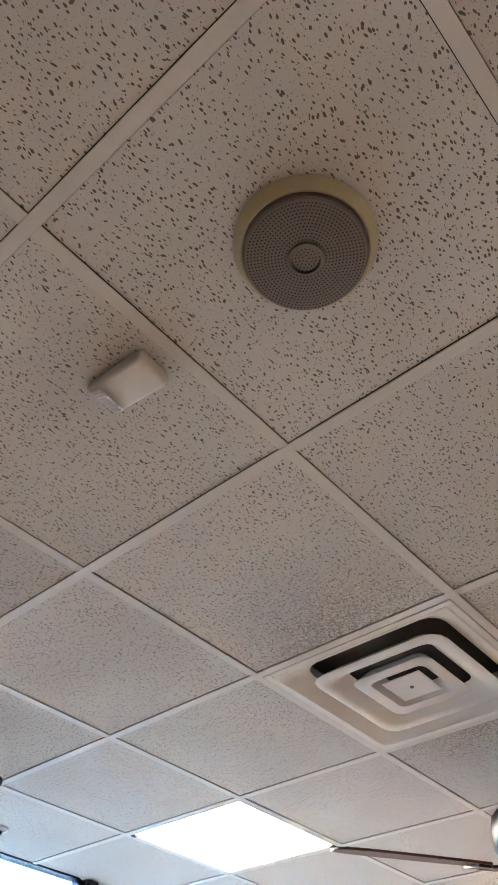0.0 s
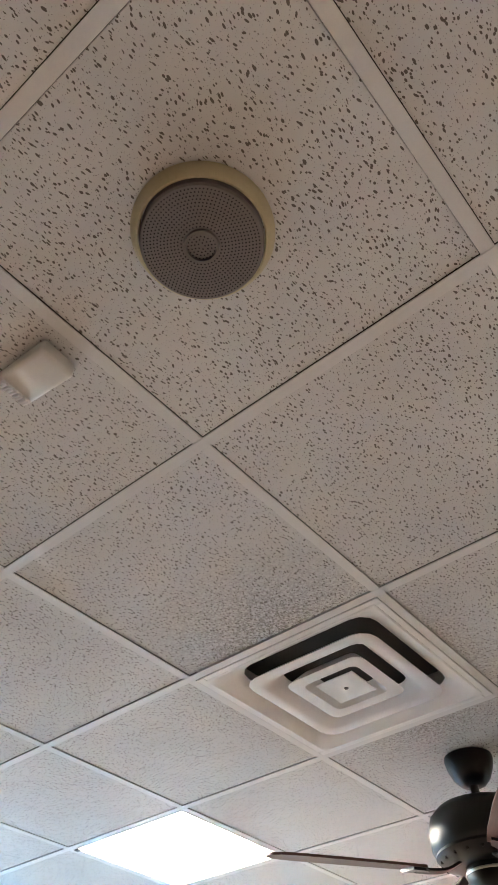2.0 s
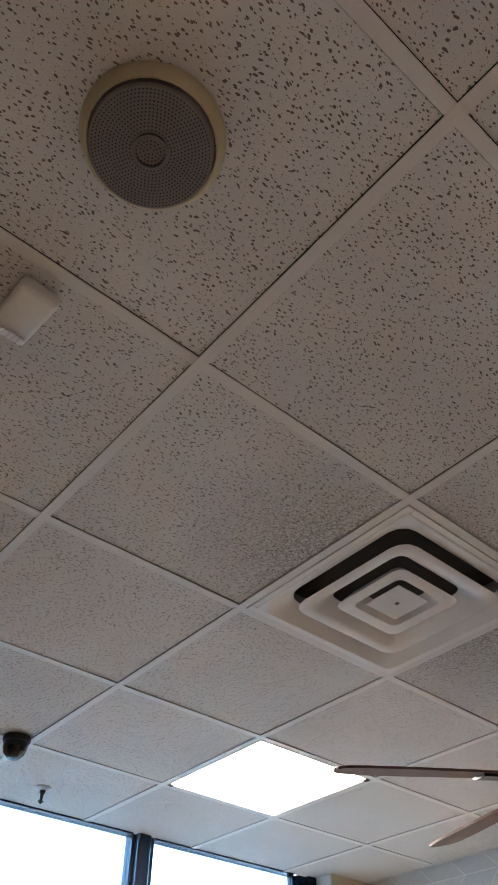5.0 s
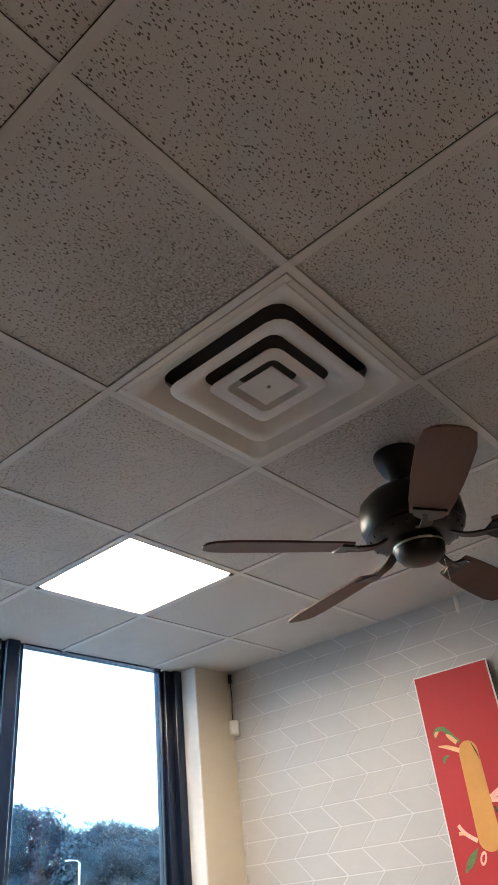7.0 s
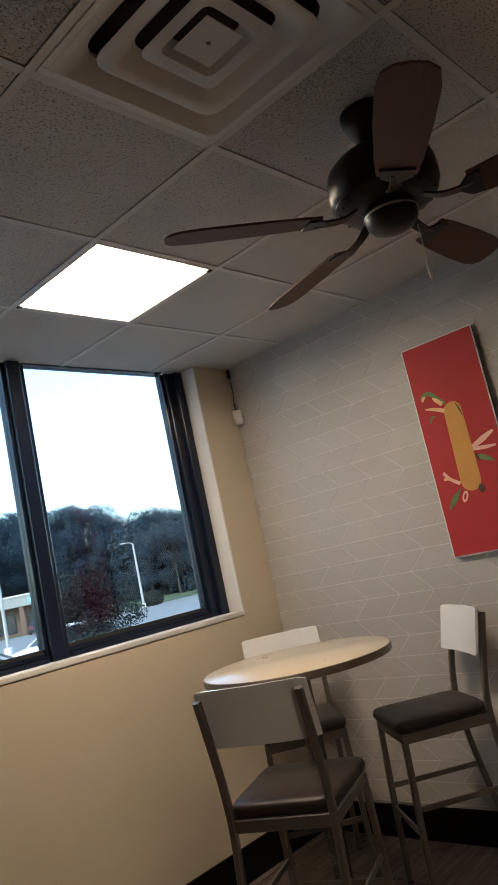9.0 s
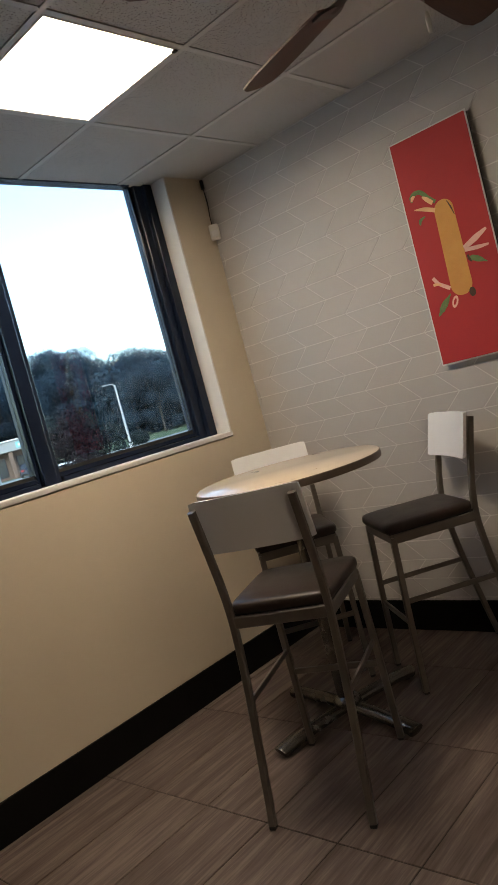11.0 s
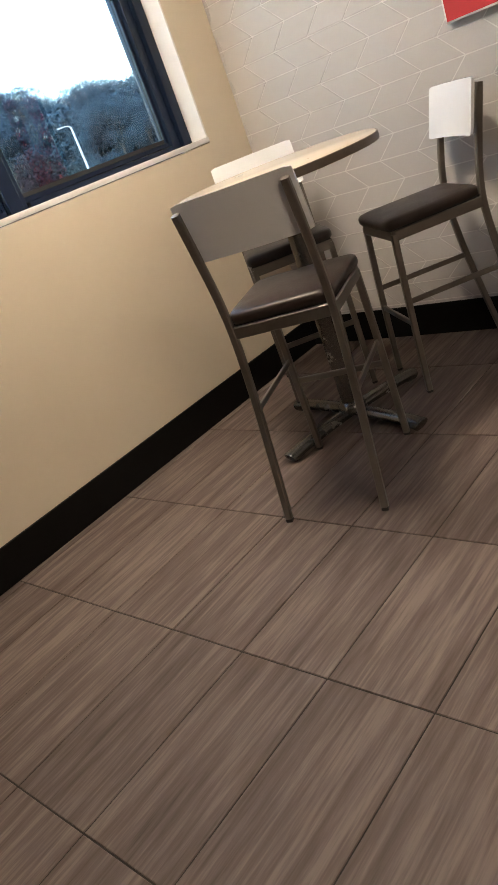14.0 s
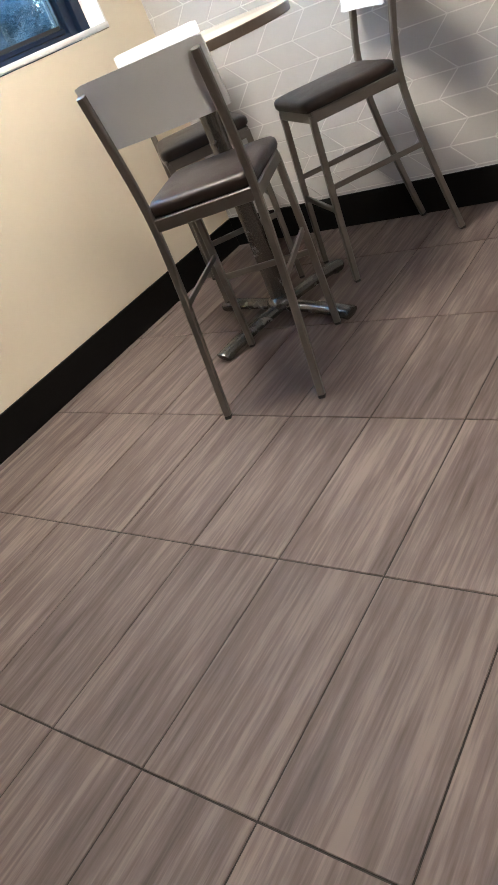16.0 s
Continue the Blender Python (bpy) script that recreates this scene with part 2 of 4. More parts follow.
M = {
    "ceiling": ceiling_material(),
    "grid": surface("ceiling_grid_paint", (0.62, 0.605, 0.58), (0.69, 0.675, 0.65), 0.45, relief=0.0),
    "plank": plank_material(),
    "joint": surface("floor_joint", (0.016, 0.012, 0.010), (0.026, 0.020, 0.017), 0.9),
    "tan": surface("tan_wall_paint", (0.585, 0.509, 0.396), (0.623, 0.548, 0.430), 0.62, scale=2.5, fine=320, relief=0.25, depth=0.0008, rough_var=0.05),
    # For walls out of view: dark only to hold down bounced light.
    "unseen_wall": surface("unseen_wall_dark", (0.10, 0.075, 0.055), (0.13, 0.10, 0.075), 0.6, scale=2.5, fine=320, relief=0.25, depth=0.0008, rough_var=0.05),
    "grout": surface("pale_grout", (0.579, 0.564, 0.549), (0.638, 0.624, 0.609), 0.85, scale=9, relief=0.3),
    "wall_tile": surface("taupe_wall_tile", (0.431, 0.416, 0.407), (0.464, 0.450, 0.440), 0.5, scale=5, fine=140, relief=0.12, depth=0.0006, random_tone=0.025),
    "white": surface("white_paint", (0.666, 0.657, 0.639), (0.720, 0.711, 0.693), 0.5, scale=4, relief=0.1),
    "base": surface("black_rubber_base", (0.004, 0.004, 0.004), (0.007, 0.0065, 0.0065), 0.42, scale=7, relief=0.1),
    # Dark bronze metal with the blue of reflected sky put into its colour.
    "alu": surface("sky_tinted_aluminium", (0.006, 0.012, 0.028), (0.008, 0.016, 0.036), 0.24, 0.0, scale=3, relief=0.0, rough_var=0.03),
    "gasket": surface("black_gasket", (0.010, 0.010, 0.010), (0.018, 0.018, 0.018), 0.7, relief=0.0),
    "glass": glass_material(),
    "steel": surface("pewter_powder_coat", (0.166, 0.152, 0.136), (0.218, 0.203, 0.184), 0.35, 0.75, scale=12, fine=420, relief=0.1, depth=0.0004),
    "vinyl": surface("dark_brown_vinyl", (0.020, 0.014, 0.012), (0.034, 0.024, 0.021), 0.40, scale=14, fine=650, relief=0.3, depth=0.0006),
    "laminate": surface("pale_laminate", (0.74, 0.765, 0.79), (0.79, 0.81, 0.83), 0.24, scale=5, fine=260, relief=0.04, depth=0.0003, rough_var=0.06),
    "top": surface("cream_table_laminate", (0.527, 0.451, 0.348), (0.586, 0.510, 0.399), 0.30, scale=7, fine=300, relief=0.05, depth=0.0003, rough_var=0.08),
    "edge": surface("brown_edge_band", (0.14, 0.11, 0.085), (0.19, 0.15, 0.115), 0.45, scale=10),
    "iron": surface("dark_cast_iron", (0.11, 0.105, 0.098), (0.17, 0.163, 0.152), 0.25, 0.8, scale=16, fine=240, relief=0.3, depth=0.0008),
    "rubber": surface("black_plastic_glide", (0.012, 0.012, 0.012), (0.02, 0.02, 0.02), 0.6, relief=0.0),
    "bronze": surface("dark_bronze_metal", (0.008, 0.007, 0.0065), (0.013, 0.011, 0.010), 0.38, 0.0, scale=9, relief=0.05),
    "blade": surface("walnut_blade", (0.055, 0.018, 0.010), (0.105, 0.037, 0.020), 0.58, scale=9, fine=70, stretch=(0.25, 3, 1), relief=0.1),
    "brass": surface("pale_metal", (0.55, 0.52, 0.46), (0.66, 0.63, 0.57), 0.3, 0.7, relief=0.0),
    "vent": surface("white_enamel", (0.70, 0.685, 0.66), (0.76, 0.745, 0.72), 0.45, scale=6, fine=90, relief=0.05),
    "dark": surface("duct_black", (0.010, 0.009, 0.008), (0.022, 0.020, 0.018), 0.9, relief=0.0),
    # Shade in the depth of the duct is put into this dark colour.
    "duct": surface("shaded_duct_sheet", (0.045, 0.038, 0.033), (0.075, 0.064, 0.056), 0.8, relief=0.0),
    "plastic": surface("aged_white_plastic", (0.66, 0.64, 0.58), (0.72, 0.70, 0.64), 0.42, scale=12, relief=0.05),
    "cream": surface("yellowed_plastic_rim", (0.47, 0.41, 0.25), (0.54, 0.48, 0.30), 0.5, scale=12, relief=0.05),
    "grille": surface("grey_speaker_grille", (0.17, 0.15, 0.142), (0.22, 0.197, 0.186), 0.5, 0.3, scale=20, relief=0.1),
    "smoked": surface("smoked_dome", (0.008, 0.008, 0.010), (0.014, 0.014, 0.016), 0.12, relief=0.0, rough_var=0.04),
    "red": surface("red_canvas", (0.399, 0.019, 0.025), (0.459, 0.027, 0.032), 0.7, scale=4, fine=500, relief=0.25, depth=0.0005),
    "orange": surface("orange_print", (0.561, 0.255, 0.060), (0.646, 0.340, 0.093), 0.7, scale=14, fine=300, relief=0.1),
    "leafgreen": surface("green_print", (0.07, 0.14, 0.05), (0.17, 0.28, 0.10), 0.7, scale=40, relief=0.1),
    "pink": surface("pink_print", (0.72, 0.40, 0.33), (0.82, 0.55, 0.46), 0.7, scale=30, relief=0.1),
    "peach": surface("peach_print", (0.74, 0.42, 0.20), (0.82, 0.55, 0.30), 0.7, scale=30, relief=0.1),
    "brown": surface("brown_print", (0.06, 0.03, 0.02), (0.10, 0.05, 0.03), 0.7, relief=0.1),
    "blackedge": surface("black_canvas_edge", (0.02, 0.018, 0.018), (0.035, 0.03, 0.03), 0.7, relief=0.1),
    "vinylsign": surface("dark_grey_window_vinyl", (0.014, 0.024, 0.042), (0.020, 0.034, 0.056), 0.6, relief=0.0),
    "panel": glow_material("lit_panel", PANEL_COLOR, PANEL_STRENGTH),
    "paving": surface("worn_pale_asphalt", (0.13, 0.14, 0.147), (0.19, 0.20, 0.21), 0.75, scale=0.25, fine=14, relief=0.2, depth=0.006),
    "concrete": surface("concrete_paving", (0.46, 0.46, 0.45), (0.55, 0.55, 0.54), 0.85, scale=0.4, fine=12, relief=0.2, depth=0.005),
    "grass": surface("mown_grass", (0.030, 0.062, 0.032), (0.055, 0.095, 0.050), 0.9, scale=0.3, fine=9, relief=0.4, depth=0.03),
    "bark": surface("bark", (0.012, 0.012, 0.012), (0.022, 0.021, 0.020), 0.9, scale=8, fine=40, relief=0.5, depth=0.01),
    # Far leaves: the blue haze of distance is put into their colour.
    "leaves": leaf_material("haze_tinted_leaves", (0.011, 0.026, 0.042), (0.016, 0.036, 0.054)),
    "maroon": leaf_material("maroon_leaves", (0.008, 0.0065, 0.010), (0.013, 0.005, 0.0075)),
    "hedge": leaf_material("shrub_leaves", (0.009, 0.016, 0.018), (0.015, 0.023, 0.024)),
    "stucco": surface("pale_stucco", (0.209, 0.216, 0.216), (0.259, 0.266, 0.266), 0.8, scale=0.8, fine=20),
    "brick": surface("brown_brick", (0.10, 0.062, 0.048), (0.15, 0.092, 0.07), 0.85, scale=1.5, fine=30),
    "shopglass": surface("dark_shop_glass", (0.02, 0.026, 0.032), (0.035, 0.042, 0.05), 0.12, scale=1.0, relief=0.0, rough_var=0.05),
    "signblue": surface("teal_sign", (0.10, 0.35, 0.40), (0.16, 0.45, 0.50), 0.5),
    "pole": surface("galvanised_pole", (0.25, 0.26, 0.27), (0.31, 0.32, 0.33), 0.45, 0.3, scale=3),
    "carpaint": surface("silver_car_paint", (0.17, 0.19, 0.215), (0.21, 0.23, 0.255), 0.3, 0.3, scale=2, relief=0.0),
    "carwhite": surface("white_car_paint", (0.68, 0.68, 0.68), (0.74, 0.74, 0.74), 0.25, 0.0, scale=2, relief=0.0),
    "cardark": surface("dark_blue_car_paint", (0.012, 0.015, 0.022), (0.018, 0.022, 0.030), 0.28, 0.2, scale=2, relief=0.0),
    "tyre": surface("tyre_rubber", (0.012, 0.012, 0.012), (0.022, 0.022, 0.022), 0.8),
    "lamp_red": surface("tail_lamp", (0.35, 0.02, 0.02), (0.42, 0.03, 0.03), 0.2, relief=0.0),
    "lamp_clear": surface("head_lamp", (0.6, 0.62, 0.64), (0.7, 0.72, 0.74), 0.15, relief=0.0),
}
M["alu"].node_tree.nodes["Principled BSDF"].inputs["Specular IOR Level"].default_value = 0.32
M["base"].node_tree.nodes["Principled BSDF"].inputs["Specular IOR Level"].default_value = 0.12
for key in ("laminate", "top"):
    M[key].node_tree.nodes["Principled BSDF"].inputs["Coat Weight"].default_value = 0.6
    M[key].node_tree.nodes["Principled BSDF"].inputs["Coat Roughness"].default_value = 0.08
for key in ("bronze", "vinyl"):
    M[key].node_tree.nodes["Principled BSDF"].inputs["Specular IOR Level"].default_value = 0.3

# ---------------------------------------------------------------- mesh helpers
def mesh_of(name, bm, material, smooth=False):
    me = bpy.data.meshes.new(name)
    bmesh.ops.recalc_face_normals(bm, faces=bm.faces)
    if smooth:
        for f in bm.faces:
            f.smooth = True
        for e in bm.edges:
            if len(e.link_faces) == 2 and e.calc_face_angle(0.0) > radians(38):
                e.smooth = False
    bm.to_mesh(me)
    bm.free()
    me.materials.append(M[material])
    return me


def part(name, bm, material, parent, label="", smooth=False):
    ob = new(name, mesh_of(name, bm, material, smooth))
    ob.parent = parent
    if label:
        tagged(ob, label)
    return ob


def thing(name, label, category, at=None, group="", kind=""):
    ob = new(name)
    ob.empty_display_size = 0.1
    if at is not None:
        ob.matrix_world = at
    return tagged(ob, label, category, group, kind)


def solid(name, bm, material, label, category, kind="", smooth=False, at=None, group=""):
    ob = new(name, mesh_of(name, bm, material, smooth))
    if at is not None:
        ob.matrix_world = at
    return tagged(ob, label, category, group, kind)


def box(bm, x0, x1, y0, y1, z0, z1, bevel=0.0, seg=2, m=None):
    made = bmesh.ops.create_cube(bm, size=1.0)["verts"]
    for v in made:
        v.co = Vector(((x0 + x1) / 2 + v.co.x * (x1 - x0), (y0 + y1) / 2 + v.co.y * (y1 - y0), (z0 + z1) / 2 + v.co.z * (z1 - z0)))
    faces = {f for v in made for f in v.link_faces}
    if bevel:
        edges = list({e for f in faces for e in f.edges})
        out = bmesh.ops.bevel(bm, geom=edges, offset=bevel, segments=seg, affect="EDGES", profile=0.5)
        made = list({v for f in out["faces"] for v in f.verts} | {v for v in made if v.is_valid})
    if m is not None:
        bmesh.ops.transform(bm, matrix=m, verts=[v for v in made if v.is_valid])
    return bm


def boxed(*a, **k):
    return box(bmesh.new(), *a, **k)


def lathe(profile, n=40, bm=None, m=None):
    """A turned solid from (radius, height) pairs round the z axis."""
    bm = bm or bmesh.new()
    rings = []
    for r, z in profile:
        if r < 1e-6:
            rings.append([bm.verts.new((0, 0, z))])
        else:
            rings.append([bm.verts.new((r * math.cos(2 * math.pi * i / n), r * math.sin(2 * math.pi * i / n), z)) for i in range(n)])
    for a, b in zip(rings, rings[1:]):
        for i in range(n):
            j = (i + 1) % n
            corners = [a[i % len(a)], a[j % len(a)], b[j % len(b)], b[i % len(b)]]
            corners = list(dict.fromkeys(corners))
            if len(corners) > 2:
                bm.faces.new(corners)
    if m is not None:
        bmesh.ops.transform(bm, matrix=m, verts=[v for r in rings for v in r])
    return bm


def sweep(path, w, d, bm=None, side=(1, 0, 0), n=0, taper=None):
    """A bar along a path: a rounded rectangle w by d, or a round of width w when n is given. side: the way along which w lies."""
    bm = bm or bmesh.new()
    pts = [Vector(p) for p in path]
    if n:
        shape = [(w / 2 * math.cos(2 * math.pi * i / n), w / 2 * math.sin(2 * math.pi * i / n)) for i in range(n)]
    else:
        c = min(w, d) * 0.18
        a, b = w / 2, d / 2
        shape = [(a - c, -b), (a, -b + c), (a, b - c), (a - c, b), (-a + c, b), (-a, b - c), (-a, -b + c), (-a + c, -b)]
    rings = []
    for i, p in enumerate(pts):
        way = (pts[min(i + 1, len(pts) - 1)] - pts[max(i - 1, 0)]).normalized()
        u = Vector(side)
        u = (u - u.dot(way) * way).normalized()
        v = way.cross(u)
        s = taper[i] if taper else 1.0
        rings.append([bm.verts.new(p + u * x * s + v * y * s) for x, y in shape])
    k = len(shape)
    for a, b in zip(rings, rings[1:]):
        for i in range(k):
            bm.faces.new((a[i], a[(i + 1) % k], b[(i + 1) % k], b[i]))
    bm.faces.new(rings[0][::-1]), bm.faces.new(rings[-1])
    return bm


def curve(points, steps=5):
    """A smooth line through points."""
    pts = [Vector(p) for p in points]
    out = []
    for i in range(len(pts) - 1):
        p0, p1, p2, p3 = pts[max(i - 1, 0)], pts[i], pts[i + 1], pts[min(i + 2, len(pts) - 1)]
        for s in range(steps):
            t = s / steps
            out.append(0.5 * ((2 * p1) + (p2 - p0) * t + (2 * p0 - 5 * p1 + 4 * p2 - p3) * t * t + (3 * p1 - p0 - 3 * p2 + p3) * t ** 3))
    return out + [pts[-1]]


def prism(outline, z0, z1, bm=None, m=None):
    """A flat piece from an outline in x, y between two heights."""
    bm = bm or bmesh.new()
    low = [bm.verts.new((x, y, z0)) for x, y in outline]
    high = [bm.verts.new((x, y, z1)) for x, y in outline]
    k = len(outline)
    bm.faces.new(low[::-1]), bm.faces.new(high)
    for i in range(k):
        bm.faces.new((low[i], low[(i + 1) % k], high[(i + 1) % k], high[i]))
    if m is not None:
        bmesh.ops.transform(bm, matrix=m, verts=low + high)
    return bm


# ---------------------------------------------------------------- the room
RX, RY = 7.2, -8.4                          # far walls
WY0, WY1, SILL = -2.62, -0.29, 1.286        # window opening

wall_window = thing("wall_west", "tan painted wall with a wide window opening", "wall", kind="structure")
part("wall_panel", boxed(-0.2, 0, RY, 0.2, -0.7, SILL - 0.03), "tan", wall_window)
part("wall_panel", boxed(-0.2, 0, WY1, 0.2, SILL - 0.03, H + 0.3), "tan", wall_window)
part("wall_panel", boxed(-0.2, 0, RY, WY0, SILL - 0.03, H + 0.3), "tan", wall_window)
part("wall_panel", boxed(-0.2, -0.003, WY0, WY1, H + 0.02, H + 0.3), "tan", wall_window)
part("reveal", boxed(-0.105, 0.002, WY1 - 0.012, WY1, SILL, H, 0.002, 1), "white", wall_window, "white painted window reveal")
part("reveal", boxed(-0.105, 0.002, WY0, WY0 + 0.012, SILL, H, 0.002, 1), "white", wall_window, "white painted window reveal")

wall_north = thing("wall_north", "taupe chevron-tiled wall with pale grout lines", "wall", kind="structure")
part("grout_bed", boxed(0, RX + 0.2, 0, 0.2, -0.7, H + 0.3), "grout", wall_north, "pale grout")
# Unseen walls added to close the room, kept dark against bounce.
solid("wall_east", boxed(RX, RX + 0.2, RY, 0, -0.7, H + 0.3), "unseen_wall", "unseen closing wall, dark to cut bounced light", "wall", "structure")
solid("wall_south", boxed(-0.2, RX + 0.2, RY - 0.2, RY, -0.7, H + 0.3), "unseen_wall", "unseen closing wall, dark to cut bounced light", "wall", "structure")

baseboard = solid("baseboard_west", boxed(0, 0.014, RY, -0.014, 0, 0.165, 0.004, 2), "base", "black rubber cove base along the window wall", "baseboard", "structure")
cove = box(bmesh.new(), 0, RX, -0.014, 0, 0, 0.165, 0.004, 2)
solid("baseboard_north", cove, "base", "black rubber cove base along the tiled wall", "baseboard", "structure")

sill = boxed(-0.11, 0.005, WY0 - 0.001, WY1 + 0.001, SILL - 0.025, SILL, 0.003, 2)
solid("window_sill", sill, "white", "white painted window sill board with a rounded nose", "window sill", "structure", smooth=True)


def window():
    w = thing("window_1", "dark bronze aluminium two-pane shop window", "window", kind="structure")
    x0 = -0.2

    def member(y0, y1, z0, z1, x1):
        part("window_frame", boxed(x0, x1, y0, y1, z0, z1, 0.003, 1), "alu", w)

    for y0, y1, x1 in ((-0.36, WY1 - 0.012, -0.102), (-0.415, -0.36, -0.128), (-0.435, -0.415, -0.148)):
        member(y0, y1, SILL, H, x1)
    for y0, y1, x1 in ((-1.455, -1.385, -0.102), (-1.470, -1.455, -0.135), (-1.385, -1.345, -0.135)):
        member(y0, y1, SILL, H, x1)
    member(WY0 + 0.012, WY0 + 0.11, SILL, H, -0.11)
    for a, b in ((-1.345, -0.435), (WY0 + 0.11, -1.470)):
        member(a, b, SILL, SILL + 0.022, -0.11)
        member(a, b, SILL + 0.022, SILL + 0.045, -0.14)
        member(a, b, H - 0.004, H + 0.02, -0.13)
        pane = part("pane", boxed(-0.172, -0.166, a, b, SILL + 0.045, H - 0.004), "glass", w, "glass tinted blue for cool daylight")
        pane.visible_shadow = False
        part("gasket", boxed(-0.166, -0.158, a, b, SILL + 0.045, SILL + 0.062), "gasket", w)
    return w


window()

# lettering on the outer pane, seen from behind: round loops joined in a row over a short bar
sign = thing("window_lettering", "dark grey vinyl lettering on the glass seen from behind", "sign")


def loop(cy, cz, ry, rz, stroke, tilt=0.0, n=40):
    bm = bmesh.new()
    rings = []
    for k in (0.0, stroke):
        for x in (-0.1655, -0.1635):
            ring = []
            for i in range(n):
                a = 2 * math.pi * i / n
                u, v = (ry - k) * math.cos(a), (rz - k) * math.sin(a)
                ring.append(bm.verts.new((x, cy + u * math.cos(tilt) - v * math.sin(tilt), cz + u * math.sin(tilt) + v * math.cos(tilt))))
            rings.append(ring)
    for a, b in ((0, 1), (1, 3), (3, 2), (2, 0)):
        for i in range(n):
            k = (i + 1) % n
            bm.faces.new((rings[a][i], rings[a][k], rings[b][k], rings[b][i]))
    return bm


part("letter", loop(-1.632, 2.392, 0.080, 0.080, 0.034, 0.1), "vinylsign", sign, "large round letter")
part("letter", loop(-1.782, 2.376, 0.060, 0.062, 0.029, -0.15), "vinylsign", sign)
part("letter", loop(-1.912, 2.380, 0.058, 0.060, 0.029, 0.1), "vinylsign", sign)
part("letter", loop(-2.040, 2.378, 0.058, 0.060, 0.029), "vinylsign", sign)
for y0, y1, z0, z1 in ((-1.735, -1.708, 2.372, 2.392), (-1.872, -1.846, 2.380, 2.398), (-2.002, -1.978, 2.376, 2.392), (-1.775, -1.748, 2.290, 2.335), (-1.715, -1.565, 2.276, 2.300)):
    part("bar", boxed(-0.1657, -0.1633, y0, y1, z0, z1, 0.0008, 1), "vinylsign", sign)


# ---------------------------------------------------------------- ceiling
GX, GY = 1.682, -1.730                      # one crossing of the ceiling grid
LIT = {(-2, 0), (4, -3), (6, -3)}          # cells with a light panel; (4, -3) follows from shadows, (6, -3) is added fill
VENT_CELL = (0, -1)


def ceiling():
    """Lay-in panels on exposed tees: each panel stops short of the flange, which stands a little proud."""
    bm = bmesh.new()
    flange, gap = 0.012, 0.0013
    rng = random.Random(8)
    for i in range(-4, 10):
        for j in range(-12, 4):
            x0, x1 = GX + i * TILE, GX + (i + 1) * TILE
            y0, y1 = GY + j * TILE, GY + (j + 1) * TILE
            x0, x1, y0, y1 = max(x0, -0.165 - flange), min(x1, RX), max(y0, RY), min(y1, 0.0 + flange)
            if x1 - x0 < 0.04 or y1 - y0 < 0.04 or (i, j) in LIT or (i, j) == VENT_CELL:
                continue
            e = flange + gap
            sag = [H + 0.0022 + rng.uniform(-0.0007, 0.0007) for _ in range(4)]
            spots = ((x0 + e, y0 + e), (x1 - e, y0 + e), (x1 - e, y1 - e), (x0 + e, y1 - e))
            a = [bm.verts.new((x, y, z)) for (x, y), z in zip(spots, sag)]
            c = [bm.verts.new((v.co.x, v.co.y, H + 0.02)) for v in a]
            bm.faces.new(a[::-1])
            for k in range(4):
                bm.faces.new((a[k], a[(k + 1) % 4], c[(k + 1) % 4], c[k]))
            bm.faces.new(c)
    solid("ceiling", bm, "ceiling", "off-white fissured mineral-fibre drop ceiling in a square grid", "ceiling", "structure")
    grid = thing("ceiling_grid", "white painted exposed metal tees between the ceiling panels", "ceiling grid", kind="structure")
    for i in range(-3, 10):
        x = GX + i * TILE
        if -0.1 < x < RX:
            part("tee", boxed(x - flange, x + flange, RY, 0, H - 0.0016, H + 0.0012, 0.0006, 1), "grid", grid)
    for j in range(-12, 4):
        y = GY + j * TILE
        if RY < y < 0:
            part("tee", boxed(-0.165, RX, y - flange, y + flange, H - 0.0020, H + 0.0010, 0.0006, 1), "grid", grid)
    solid("ceiling_deck", boxed(-0.2, RX + 0.2, RY - 0.2, 0.2, H + 0.31, H + 0.4), "dark", "plain dark deck above the drop ceiling", "ceiling", "structure")


ceiling()


def ceiling_light(cx, cy):
    t = thing("ceiling_light", "square lit recessed troffer panel in a thin white frame", "ceiling light", pose(cx, cy, H), "ceiling light panels")
    h = TILE / 2 - 0.0135
    f = bmesh.new()
    for a in range(4):
        box(f, -h, h - 0.010, h - 0.010, h, -0.002, 0.084, 0.0015, 1, pose(0, 0, 0, 0, 0, 90 * a))
    part("frame", f, "vent", t)
    part("diffuser", boxed(-h + 0.011, h - 0.011, -h + 0.011, h - 0.011, 0.075, 0.081, 0.002, 1), "panel", t, "glowing prismatic diffuser")
    part("housing", boxed(-h, h, -h, h, 0.0845, 0.14), "vent", t)
    clips = ((-h + 0.012, -h + 0.012), (h - 0.012, h - 0.012))
    for x, y in clips:
        part("corner_clip", boxed(x - 0.011, x + 0.011, y - 0.011, y + 0.011, -0.007, -0.002, 0.002, 1), "bronze", t, "dark corner clip")
    return t


for gx, gy in sorted(LIT):
    ceiling_light(GX + (gx + 0.5) * TILE, GY + (gy + 0.5) * TILE)


